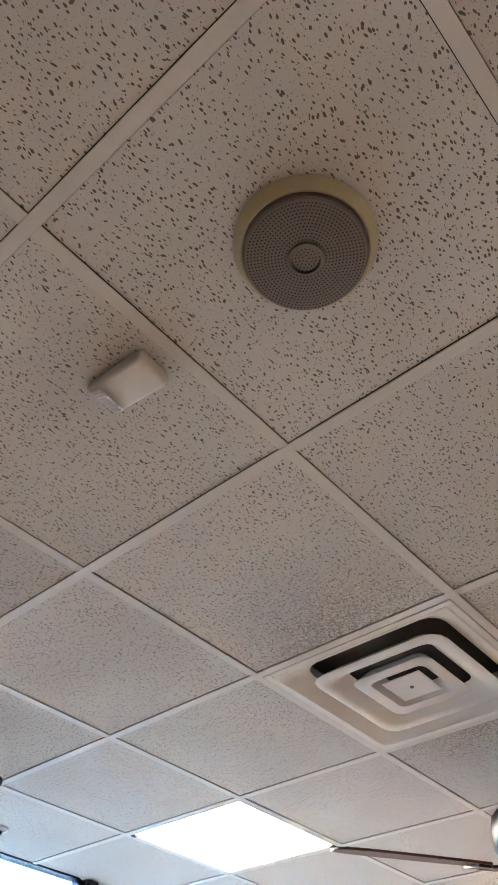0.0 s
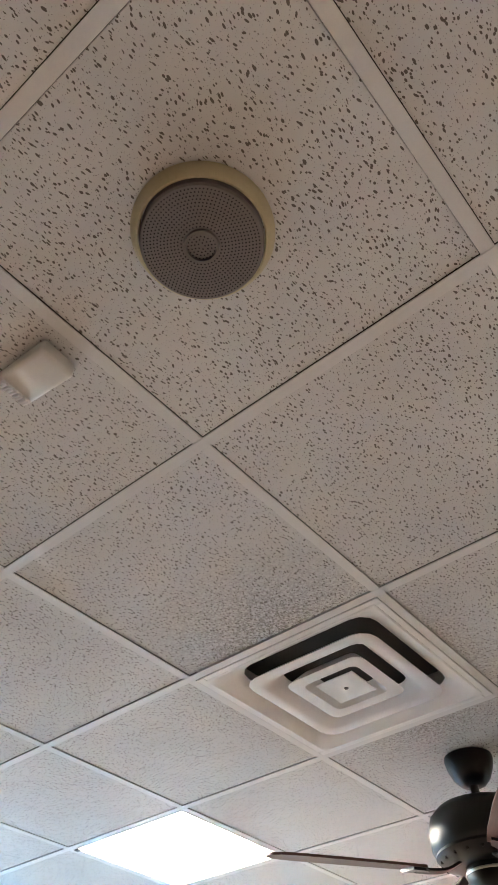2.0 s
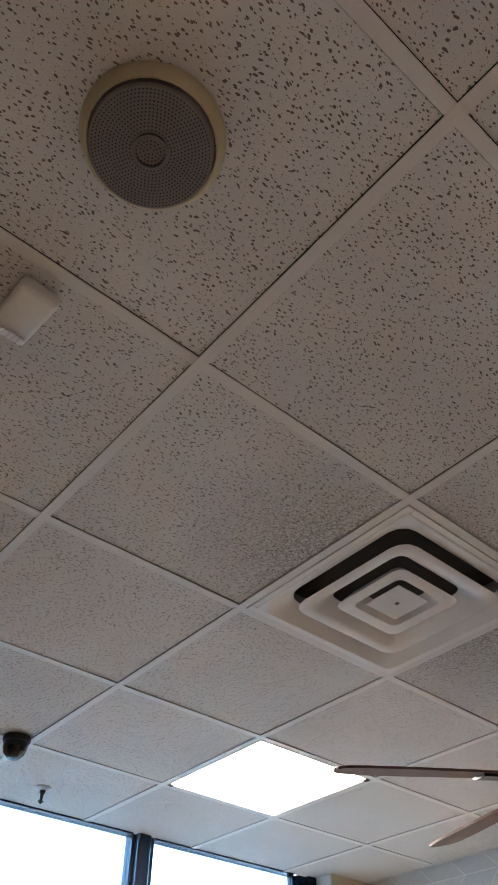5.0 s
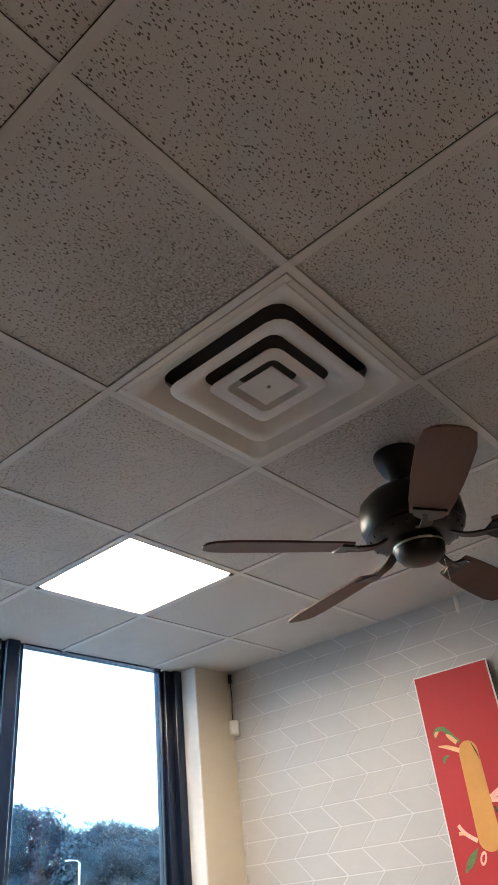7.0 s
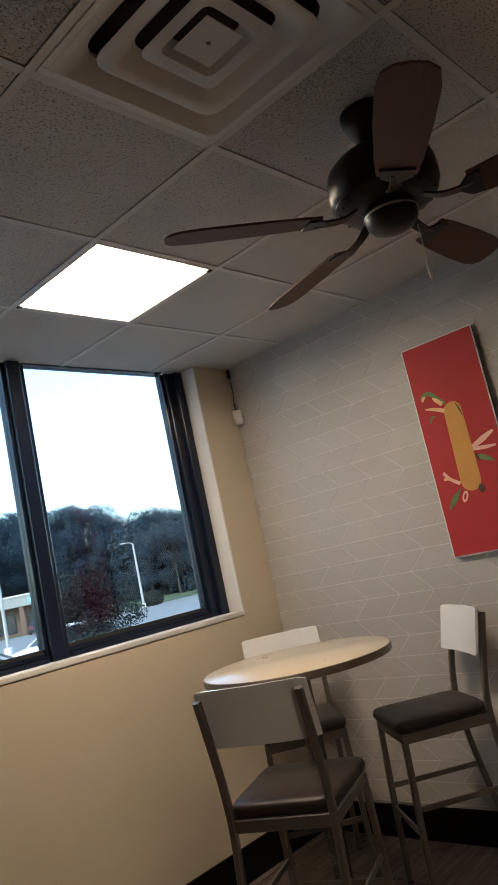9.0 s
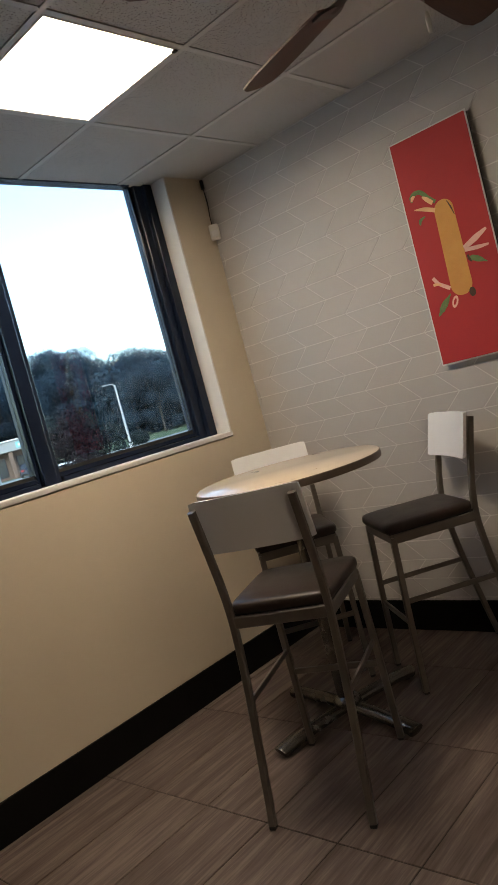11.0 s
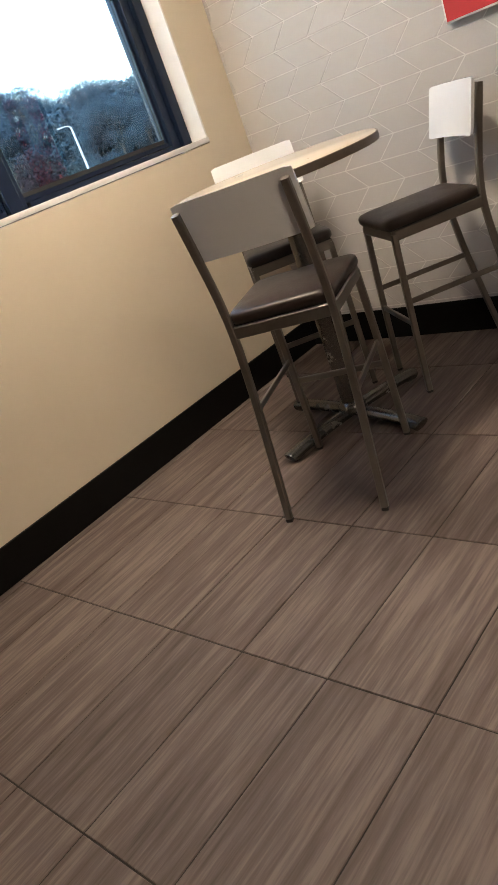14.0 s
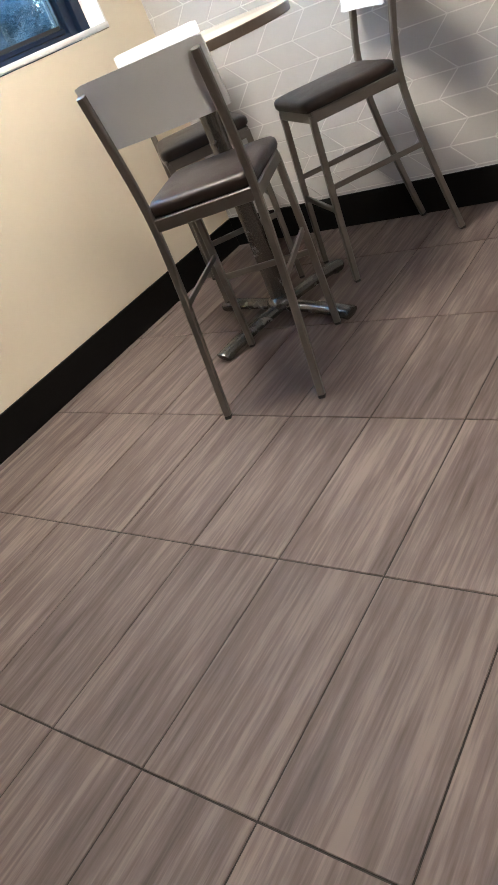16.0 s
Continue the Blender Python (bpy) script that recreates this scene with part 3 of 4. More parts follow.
def ceiling_vent(cx, cy):
    t = thing("ceiling_vent", "white square louvred supply air diffuser with stepped cones", "air vent", pose(cx, cy, H))
    h = TILE / 2 - 0.0135

    def cone(r0, z0, r1, z1, thick, lip=0.036, square=False):
        """A square ring that flares from r1 at its top to r0 below."""
        bm = bmesh.new()
        loops = []
        for r, z in ((r1, z1), (r0, z0), (r0 - 0.004, z0 - 0.0015), (r0 - lip, z0), (r0 - thick, z1)):
            n = 3
            pts = []
            c = 0.004 if square and z < z1 and r > r0 - lip else min(0.05, r * 0.24)
            for a in range(4):
                for k in range(n + 1):
                    b = radians(90 * a + 90 * k / n)
                    sx, sy = ((1, 1), (-1, 1), (-1, -1), (1, -1))[a]
                    pts.append((sx * (r - c) + c * math.cos(b), sy * (r - c) + c * math.sin(b), z))
            loops.append([bm.verts.new(p) for p in pts])
        k = len(loops[0])
        for a, b in zip(loops, loops[1:]):
            for i in range(k):
                bm.faces.new((a[i], a[(i + 1) % k], b[(i + 1) % k], b[i]))
        return bm

    rim = bmesh.new()
    for a in range(4):
        box(rim, -h, h - 0.024, h - 0.024, h, -0.004, 0.004, 0.0015, 1, pose(0, 0, 0, 0, 0, 90 * a))
    part("frame", rim, "vent", t)
    # Dark plate stands for the shaded duct behind the slots.
    part("backing", boxed(-h, h, -h, h, 0.11, 0.13), "duct", t, "dark plate with the duct's shade in its colour")
    sides = bmesh.new()
    for a in range(4):
        box(sides, -h, h - 0.02, h - 0.02, h, 0.004, 0.11, m=pose(0, 0, 0, 0, 0, 90 * a))
    part("collar", sides, "vent", t)
    part("inner_slope", cone(0.274, -0.0045, 0.270, 0.032, 0.060, 0.008, True), "vent", t, smooth=True)
    for r0, r1, inner in ((0.204, 0.160, 0.074), (0.122, 0.090, 0.060)):
        part("louvre", cone(r0, -0.006, r1, 0.030, inner), "vent", t, smooth=True)
    part("centre_plate", boxed(-0.060, 0.060, -0.060, 0.060, -0.005, -0.001, 0.001, 1), "vent", t)
    part("screw", lathe([(0, -0.0085), (0.0045, -0.008), (0.0065, -0.005)], 12), "grille", t, "dark centre screw")
    return t


ceiling_vent(GX + 0.5 * TILE, GY - 0.5 * TILE)


def ceiling_speaker(cx, cy):
    t = thing("ceiling_speaker", "round grey perforated speaker in a yellowed rim on the ceiling", "speaker", pose(cx, cy, H))
    part("rim", lathe([(0.113, 0.0), (0.113, -0.004), (0.104, -0.023), (0.101, -0.026), (0.098, -0.026), (0.098, -0.01), (0.097, 0.0)], 64), "cream", t, "yellowed plastic rim", True)
    part("grille", lathe([(0.0955, -0.008), (0.0955, -0.035), (0.0925, -0.0385), (0.035, -0.0405), (0, -0.041)], 64), "grille", t, "dark perforated metal grille", True)
    part("ring", lathe([(0.0275, -0.0395), (0.0268, -0.0465), (0.0225, -0.0470), (0.0215, -0.0385)], 40), "steel", t, "raised centre ring", True)
    holes = bmesh.new()
    for k in range(1, 18):
        r = 0.0052 * k
        if 0.022 < r < 0.029:
            continue
        count = int(2 * math.pi * r / 0.0056)
        for i in range(count):
            a = 2 * math.pi * (i + 0.5 * (k % 2)) / count
            z = -0.04145 + 0.002 * (r / 0.0925) ** 2
            x, y = r * math.cos(a), r * math.sin(a)
            vs = [holes.verts.new((x + 0.0014 * math.cos(b), y + 0.0014 * math.sin(b), z)) for b in (0.4, 1.65, 2.9, 4.2, 5.4)]
            holes.faces.new(vs)
    tagged(part("perforation", holes, "dark", t), kind="stuff")
    return t


ceiling_speaker(2.584, -3.264).scale = (0.97, 0.97, 1.0)

sensor = thing("ceiling_sensor", "small white plastic occupancy sensor with a fluted lens on the ceiling", "sensor", pose(2.186, -3.266, H, 0, 0, 3))
shell = boxed(-0.068, 0.068, -0.037, 0.037, -0.036, 0, 0.009, 4)
for v in shell.verts:
    if v.co.z < -0.015 and v.co.x < -0.02:
        v.co.z += 0.35 * (-0.02 - v.co.x)
part("housing", shell, "plastic", sensor, smooth=True)
fluted = bmesh.new()
for k in range(9):
    sweep([(-0.058, -0.028 + 0.007 * k, -0.0225), (-0.036, -0.028 + 0.007 * k, -0.0325)], 0.0062, 0, fluted, (0, 1, 0), n=8)
part("lens", fluted, "white", sensor, "milky fluted lens", True)

sprinkler = thing("sprinkler", "small dark pendent sprinkler head by the window", "sprinkler", pose(0.108, -2.078, H))
part("escutcheon", lathe([(0.034, 0), (0.033, -0.004), (0.014, -0.012), (0.012, 0)], 28), "vent", sprinkler, "white escutcheon ring", True)
part("body", lathe([(0.012, -0.006), (0.012, -0.02), (0.007, -0.026), (0.005, -0.06), (0, -0.066)], 16), "bronze", sprinkler, smooth=True)
part("deflector", lathe([(0, -0.052), (0.013, -0.053), (0.013, -0.055), (0, -0.056)], 16), "bronze", sprinkler)

dome = thing("dome_camera", "black smoked dome unit hanging under the ceiling", "security camera", pose(0.49, -2.395, H))
part("base", lathe([(0.050, 0), (0.050, -0.014), (0.046, -0.020), (0.0, -0.020)], 36), "bronze", dome, smooth=True)
part("dome", lathe([(0.043, -0.020), (0.044, -0.038), (0.037, -0.060), (0.022, -0.074), (0, -0.079)], 36), "smoked", dome, "smoked plastic dome", True)

detector = thing("corner_motion_detector", "small white motion detector in the wall corner", "motion detector", pose(0.012, -0.012, 2.415, 0, 0, 45))
# its bracket reaches back into the corner; the body faces the room
part("bracket", boxed(-0.012, 0.012, -0.025, 0.0, -0.02, 0.02, 0.003, 1), "plastic", detector)
body = part("body", boxed(-0.028, 0.028, -0.06, -0.022, -0.045, 0.045, 0.01, 3), "plastic", detector, smooth=True)
part("lens", boxed(-0.02, 0.02, -0.064, -0.058, -0.03, 0.008, 0.003, 2), "white", body, "milky lens window")

part("cable_clip", boxed(-0.010, 0.010, -0.016, 0.0, 0.262, 0.315, 0.003, 1), "bronze", detector, "dark cable clip under the ceiling")
part("cable", sweep(curve([(0.0, -0.008, 0.27), (0.004, -0.010, 0.18), (-0.003, -0.010, 0.09), (0.0, -0.012, 0.018)], 5), 0.005, 0, n=8), "bronze", detector, "thin dark cable", True)


# ---------------------------------------------------------------- ceiling fan
def ceiling_fan(cx, cy, phase):
    t = thing("ceiling_fan", "dark bronze ceiling fan with five walnut blades and pull chain", "ceiling fan", pose(cx, cy, H))
    part("canopy", lathe([(0.074, 0), (0.075, -0.012), (0.070, -0.035), (0.056, -0.066), (0.040, -0.083), (0.030, -0.088), (0.0, -0.088)], 40), "bronze", t, smooth=True)
    part("downrod", lathe([(0.0125, -0.085), (0.0125, -0.15)], 20), "bronze", t, smooth=True)
    part("coupling", lathe([(0.013, -0.118), (0.026, -0.124), (0.03, -0.14), (0.034, -0.15), (0.0, -0.15)], 28), "bronze", t, smooth=True)
    part("motor", lathe([(0.03, -0.140), (0.085, -0.143), (0.128, -0.156), (0.152, -0.18), (0.160, -0.21), (0.160, -0.262), (0.150, -0.275), (0.152, -0.283), (0.135, -0.30), (0.10, -0.312), (0.0, -0.314)], 56), "bronze", t, smooth=True)
    for k in range(20):
        a = 2 * math.pi * k / 20
        part("vent_slot", boxed(0.112, 0.142, -0.0035, 0.0035, -0.300, -0.288, 0.001, 1, m=Matrix.Rotation(a, 4, "Z")), "dark", t)
    part("switch_housing", lathe([(0.075, -0.312), (0.078, -0.325), (0.074, -0.355), (0.06, -0.372), (0.03, -0.382), (0, -0.384)], 40), "bronze", t, smooth=True)
    part("band", lathe([(0.0785, -0.326), (0.0800, -0.330), (0.0785, -0.334)], 40), "brass", t, "bright metal band", True)
    tilt = -13
    for k in range(5):
        m = pose(0, 0, -0.335, 0, 0, phase + 72 * k)
        arm = sweep(curve([(0.10, 0, 0.028), (0.145, 0, 0.006), (0.19, 0, 0.0), (0.235, 0, 0.0)], 4), 0.034, 0.007, side=(0, 1, 0))
        prism([(0.20, -0.012), (0.225, -0.042), (0.262, -0.046), (0.262, 0.046), (0.225, 0.042), (0.20, 0.012)], -0.004, 0.003, arm, pose(0, 0, 0, tilt, 0, 0))
        b = part("blade_iron", arm, "bronze", t)
        b.matrix_local = m
        outline = [(0.225, -0.052), (0.30, -0.061), (0.45, -0.069), (0.58, -0.070), (0.635, -0.060), (0.657, -0.035), (0.662, 0.0), (0.657, 0.035), (0.635, 0.060), (0.58, 0.070), (0.45, 0.069), (0.30, 0.061), (0.225, 0.052)]
        bl = part("blade", prism(outline, 0.003, 0.0095, None, pose(0, 0, 0, tilt, 0, 0)), "blade", b, "dark walnut blade")
        bl.matrix_local = Matrix()
    chain = bmesh.new()
    for k in range(24):
        bmesh.ops.create_icosphere(chain, subdivisions=1, radius=0.0019, matrix=Matrix.Translation((0.052, 0.04, -0.378 - 0.0048 * k)))
    part("pull_chain", chain, "brass", t)
    part("chain_knob", lathe([(0, -0.492), (0.004, -0.494), (0.0062, -0.505), (0.0062, -0.538), (0.004, -0.545), (0, -0.546)], 14), "plastic", t, "pale pull knob", True).location = (0.052, 0.04, 0)
    return t


ceiling_fan(2.03, -1.43, 17.5)


# ---------------------------------------------------------------- wall canvas
def wall_canvas():
    x0, x1, z0, z1 = 1.213, 1.60, 1.347, 2.405
    t = thing("wall_canvas", "tall red canvas print of vegetables with a thin white border", "wall art", pose(x0, -0.006, z0))
    w, h = x1 - x0, z1 - z0
    part("stretcher", boxed(0.006, w - 0.006, -0.026, 0.004, 0.006, h - 0.006, 0.002, 1), "blackedge", t, "black canvas edge")
    part("border", boxed(0, w, -0.0285, -0.026, 0, h, 0.0008, 1), "white", t, "white border")
    part("field", boxed(0.007, w - 0.007, -0.030, -0.0285, 0.007, h - 0.007), "red", t, "red ground")
    flat = Matrix(((1, 0, 0, 0), (0, 0, -1, -0.030), (0, 1, 0, 0), (0, 0, 0, 1)))

    def shape(name, outline, material, lift, label):
        part(name, prism(outline, 0.0, lift, None, flat), material, t, label)

    def oval(cx, cz, rx, rz, turn=0.0, n=22, wob=0.0):
        out = []
        for i in range(n):
            a = 2 * math.pi * i / n
            r = 1 + wob * math.sin(3 * a + cx * 50)
            x, z = rx * r * math.cos(a), rz * r * math.sin(a)
            out.append((cx + x * math.cos(turn) - z * math.sin(turn), cz + x * math.sin(turn) + z * math.cos(turn)))
        return out

    cap = [(0.188 + 0.052 * math.cos(a), 0.345 + 0.050 * math.sin(a)) for a in [math.pi + math.pi * i / 10 for i in range(11)]]
    cap += [(0.190 + 0.046 * math.cos(a), 0.690 + 0.044 * math.sin(a)) for a in [math.pi * i / 10 for i in range(11)]]
    shape("print_squash", cap, "orange", 0.0012, "orange squash shape")

    def band(points, widths):
        """A flat stroke of changing width along a smooth line."""
        line = curve([(x, z, 0.0) for x, z in points], 5)
        up, down = [], []
        for k, p in enumerate(line):
            way = (line[min(k + 1, len(line) - 1)] - line[max(k - 1, 0)]).normalized()
            f = k / (len(line) - 1) * (len(widths) - 1)
            a = min(int(f), len(widths) - 2)
            w = widths[a] + (widths[a + 1] - widths[a]) * (f - a)
            up.append((p.x - way.y * w, p.y + way.x * w))
            down.append((p.x + way.y * w, p.y - way.x * w))
        return down + up[::-1]

    def serrated(points, width, teeth=5):
        """A leaf with a toothed edge along a line."""
        widths = [0.002]
        for k in range(teeth):
            grow = math.sin(math.pi * (k + 0.6) / teeth)
            widths += [width * grow, width * grow * 0.62]
        return band(points, widths + [0.001])

    for o, mat, name, label, lift in (
        (band([(0.050, 0.772), (0.050, 0.792), (0.072, 0.806), (0.102, 0.799), (0.130, 0.764), (0.160, 0.735)], [0.004, 0.009, 0.010, 0.010, 0.011, 0.008]), "leafgreen", "print_stem", "curled green stem", 0.0016),
        (band([(0.049, 0.776), (0.056, 0.790), (0.070, 0.795)], [0.004, 0.008, 0.003]), "peach", "print_highlight", "pale highlight", 0.0021),
        (band([(0.104, 0.778), (0.122, 0.760), (0.146, 0.735)], [0.003, 0.010, 0.010]), "peach", "print_highlight", "pale highlight", 0.0021),
        (band([(0.052, 0.735), (0.100, 0.722), (0.150, 0.700)], [0.002, 0.009, 0.010]), "peach", "print_root", "peach root", 0.0018),
        (band([(0.064, 0.660), (0.070, 0.680), (0.096, 0.690)], [0.003, 0.008, 0.002]), "leafgreen", "print_leaf", "small green leaf", 0.0018),
        (band([(0.212, 0.722), (0.224, 0.690), (0.234, 0.650)], [0.001, 0.0035, 0.001]), "brown", "print_shade", "brown streak", 0.0021),
        (band([(0.240, 0.494), (0.300, 0.520), (0.356, 0.545)], [0.010, 0.014, 0.005]), "pink", "print_root", "pink root", 0.0018),
        (band([(0.240, 0.484), (0.300, 0.478), (0.352, 0.476)], [0.008, 0.009, 0.004]), "pink", "print_root", "pink root", 0.0022),
        (serrated([(0.244, 0.452), (0.285, 0.432), (0.330, 0.404)], 0.017), "leafgreen", "print_leaf", "toothed green leaf", 0.0018),
        (band([(0.248, 0.460), (0.252, 0.440), (0.262, 0.425)], [0.004, 0.006, 0.002]), "brown", "print_shade", "dark leaf base", 0.0022),
        (oval(0.231, 0.297, 0.015, 0.021), "brown", "print_tip", "dark brown tip", 0.0022),
        (band([(0.060, 0.410), (0.085, 0.375), (0.132, 0.342)], [0.008, 0.008, 0.009]), "pink", "print_root", "pale pink root", 0.0018),
        (band([(0.055, 0.378), (0.075, 0.376), (0.094, 0.366)], [0.007, 0.006, 0.003]), "peach", "print_root", "pale root", 0.0021),
        (serrated([(0.046, 0.232), (0.085, 0.275), (0.128, 0.318)], 0.019), "leafgreen", "print_leaf", "toothed green leaf", 0.0018),
        (oval(0.140, 0.276, 0.014, 0.028, -0.45), "pink", "print_slice", "pale pink slice", 0.0018),
        (oval(0.140, 0.276, 0.006, 0.016, -0.45), "red", "print_hole", "red centre of the slice", 0.0023),
    ):
        shape(name, o, mat, lift, label)
    return t


wall_canvas()


# ---------------------------------------------------------------- stools and table
def bar_stool():
    t = thing("bar_stool", "pewter metal bar stool with a dark brown vinyl seat and pale laminate back", "bar stool", group="stools round the table")
    S = 0.026
    for s in (-1, 1):
        leg = part("leg", sweep([(s * 0.186, 0.262, 0.012), (s * 0.184, 0.250, 0.40), (s * 0.180, 0.236, 0.70)], S, S), "steel", t)
        part("glide", boxed(s * 0.186 - 0.012, s * 0.186 + 0.012, 0.25, 0.274, 0, 0.013, 0.003, 1), "rubber", leg)
        path = curve([(s * 0.177, -0.266, 0.012), (s * 0.178, -0.222, 0.22), (s * 0.179, -0.178, 0.45), (s * 0.180, -0.153, 0.66), (s * 0.181, -0.160, 0.80), (s * 0.182, -0.190, 0.95), (s * 0.183, -0.230, 1.118)], 4)
        post = part("back_leg", sweep(path, S, S), "steel", t, "curved rear leg and back post")
        part("glide", boxed(s * 0.177 - 0.012, s * 0.177 + 0.012, -0.279, -0.255, 0, 0.013, 0.003, 1), "rubber", post)
        part("side_rail", sweep([(s * 0.181, 0.245, 0.415), (s * 0.179, -0.18, 0.415)], 0.012, 0.022, side=(1, 0, 0)), "steel", t)
        part("seat_rail", boxed(s * 0.181 - 0.011, s * 0.181 + 0.011, -0.15, 0.235, 0.672, 0.714, 0.003, 1), "steel", t)
    part("foot_rail", sweep([(-0.185, 0.254, 0.322), (0.185, 0.254, 0.322)], 0.024, 0.014, side=(0, 0, 1)), "steel", t)
    part("front_rail", boxed(-0.181, 0.181, 0.226, 0.248, 0.672, 0.714, 0.003, 1), "steel", t)
    part("rear_rail", boxed(-0.181, 0.181, -0.162, -0.142, 0.672, 0.714, 0.003, 1), "steel", t)
    part("seat_board", boxed(-0.185, 0.185, -0.145, 0.25, 0.714, 0.722), "rubber", t)
    bm = bmesh.new()
    n, rings = 44, []
    for k, (grow, z) in enumerate(((0.985, 0.722), (1.0, 0.732), (1.0, 0.748), (0.985, 0.760), (0.95, 0.768), (0.86, 0.774), (0.62, 0.779), (0.3, 0.781))):
        ring = []
        for i in range(n):
            a = 2 * math.pi * i / n
            e = 0.22
            cx, cy = math.cos(a), math.sin(a)
            x = math.copysign(abs(cx) ** e, cx)
            y = math.copysign(abs(cy) ** e, cy)
            wide = 0.196 + 0.010 * y
            ring.append(bm.verts.new((x * wide * grow, 0.054 + y * 0.212 * grow, 0.722 + (z - 0.722) * 0.78)))
        rings.append(ring)
    for a, b in zip(rings, rings[1:]):
        for i in range(n):
            bm.faces.new((a[i], a[(i + 1) % n], b[(i + 1) % n], b[i]))
    bm.faces.new(rings[0][::-1]), bm.faces.new(rings[-1])
    part("seat", bm, "vinyl", t, "dark brown padded vinyl seat", True)
    bm = bmesh.new()
    cols, rows, grid = 18, 8, {}
    for side in (0, 1):
        for i in range(cols + 1):
            for j in range(rows + 1):
                u, v = 2 * i / cols - 1, j / rows
                z = 0.947 + 0.198 * v
                y = -0.176 - 0.050 * v + 0.022 * (u * u - 1) * 0.9 + 0.018 + side * 0.012
                c = 0.0
                if v in (0.0, 1.0) and abs(u) == 1:
                    c = 0.006
                grid[side, i, j] = bm.verts.new((0.203 * u * (1 - c), y, z - math.copysign(c * 0.8, v - 0.5)))
    for i in range(cols):
        for j in range(rows):
            for side in (0, 1):
                q = [grid[side, i, j], grid[side, i + 1, j], grid[side, i + 1, j + 1], grid[side, i, j + 1]]
                bm.faces.new(q if side == 0 else q[::-1])
    rim = [(i, 0) for i in range(cols)] + [(cols, j) for j in range(rows)] + [(i, rows) for i in range(cols, 0, -1)] + [(0, j) for j in range(rows, 0, -1)]
    for k in range(len(rim)):
        p, q = rim[k], rim[(k + 1) % len(rim)]
        bm.faces.new((grid[0, p[0], p[1]], grid[1, p[0], p[1]], grid[1, q[0], q[1]], grid[0, q[0], q[1]]))
    part("backrest", bm, "laminate", t, "pale curved laminate back panel", True)
    return t


stool = bar_stool()
stool.matrix_world = pose(1.087, -1.334, 0, 0, 0, 20.9)
tagged(stool, "pewter bar stool with brown vinyl seat, pale back to the room")
other = copy_thing(stool, pose(0.425, -0.50, 0, 0, 0, 225))
tagged(other, "pewter bar stool with brown seat in the corner behind the table")
other = copy_thing(stool, pose(1.121, -0.346, 0, 0, 0, 139.5))
tagged(other, "pewter bar stool with brown vinyl seat standing against the tiled wall")


def bar_table(cx, cy):
    t = thing("bar_table", "round cream laminate bar table on a black cast-iron cross base", "table", pose(cx, cy, 0))
    top = part("tabletop", lathe([(0, 1.07), (0.392, 1.07), (0.397, 1.074), (0.3985, 1.088), (0.397, 1.1015), (0.393, 1.1045), (0, 1.105)], 96), "top", t, "cream laminate round top", True)
    part("edge_band", lathe([(0.3985, 1.0715), (0.4005, 1.073), (0.4015, 1.088), (0.4005, 1.1005), (0.3985, 1.102)], 96), "edge", top, "brown edge band", True)
    plate = bmesh.new()
    for a in (45, 135):
        box(plate, -0.24, 0.24, -0.03, 0.03, 1.052, 1.0695 - 0.001 * (a > 90), 0.004, 1, pose(0, 0, 0, 0, 0, a))
    part("top_bracket", plate, "iron", t)
    part("column", lathe([(0.038, 0.075), (0.038, 1.052)], 36), "iron", t, smooth=True)
    part("column_collar", lathe([(0.062, 0.05), (0.062, 0.072), (0.052, 0.086), (0.040, 0.094), (0.038, 0.094)], 36), "iron", t, smooth=True)
    for a in range(4):
        path = curve([(0.02, 0, 0.062), (0.13, 0, 0.060), (0.25, 0, 0.052), (0.33, 0, 0.043), (0.375, 0, 0.034), (0.392, 0, 0.028)], 5)
        k = len(path)
        arm = sweep(path, 0.066, 0.040, side=(0, 1, 0), n=20, taper=[0.95 + 0.20 * (i / (k - 1)) ** 2 if i < k - 3 else (1.08, 0.92, 0.5)[i - k + 3] for i in range(k)])
        bmesh.ops.scale(arm, vec=(1, 1, 0.72), verts=arm.verts)
        ob = part("base_arm", arm, "iron", t, smooth=True)
        ob.matrix_local = pose(0, 0, 0, 0, 0, -103.2 + 90 * a)
        foot = part("glide", lathe([(0.016, 0), (0.017, 0.006), (0.012, 0.014), (0, 0.014)], 18), "rubber", ob)
        foot.location = (0.36, 0, 0)
    return t


bar_table(0.84, -0.895)

# ---------------------------------------------------------------- outside
GROUND = -0.6
EYE = Vector((2.95, -3.26, 1.53))


def out_at(az, dist, z=GROUND):
    """A place outside, by its bearing from west towards north and its distance from the tables."""
    a = radians(az)
    return Vector((EYE.x - dist * math.cos(a), EYE.y + dist * math.sin(a), z))


solid("ground", boxed(-2500, 2500, -2500, 2500, GROUND - 0.5, GROUND), "grass", "mown grass ground reaching the tree line", "ground", "structure")
solid("car_park", boxed(-70, -3.0, -60, 110, GROUND - 0.3, GROUND + 0.03), "paving", "pale worn asphalt car park", "car park", "structure")
solid("pavement", boxed(-3.0, -0.25, -60, 60, GROUND - 0.3, GROUND + 0.15, 0.02, 1), "concrete", "concrete pavement along the building", "pavement", "structure")
bank = prism([(-70, GROUND - 0.2), (-70, GROUND + 0.1), (-74, -0.15), (-80, 0.35), (-88, 0.45), (-88, GROUND - 0.2)], -140, -46, None, pose(0, 0, 0, 90, 0, 0))
solid("grass_bank", bank, "grass", "low mown grass bank beyond the car park", "bank", "structure")


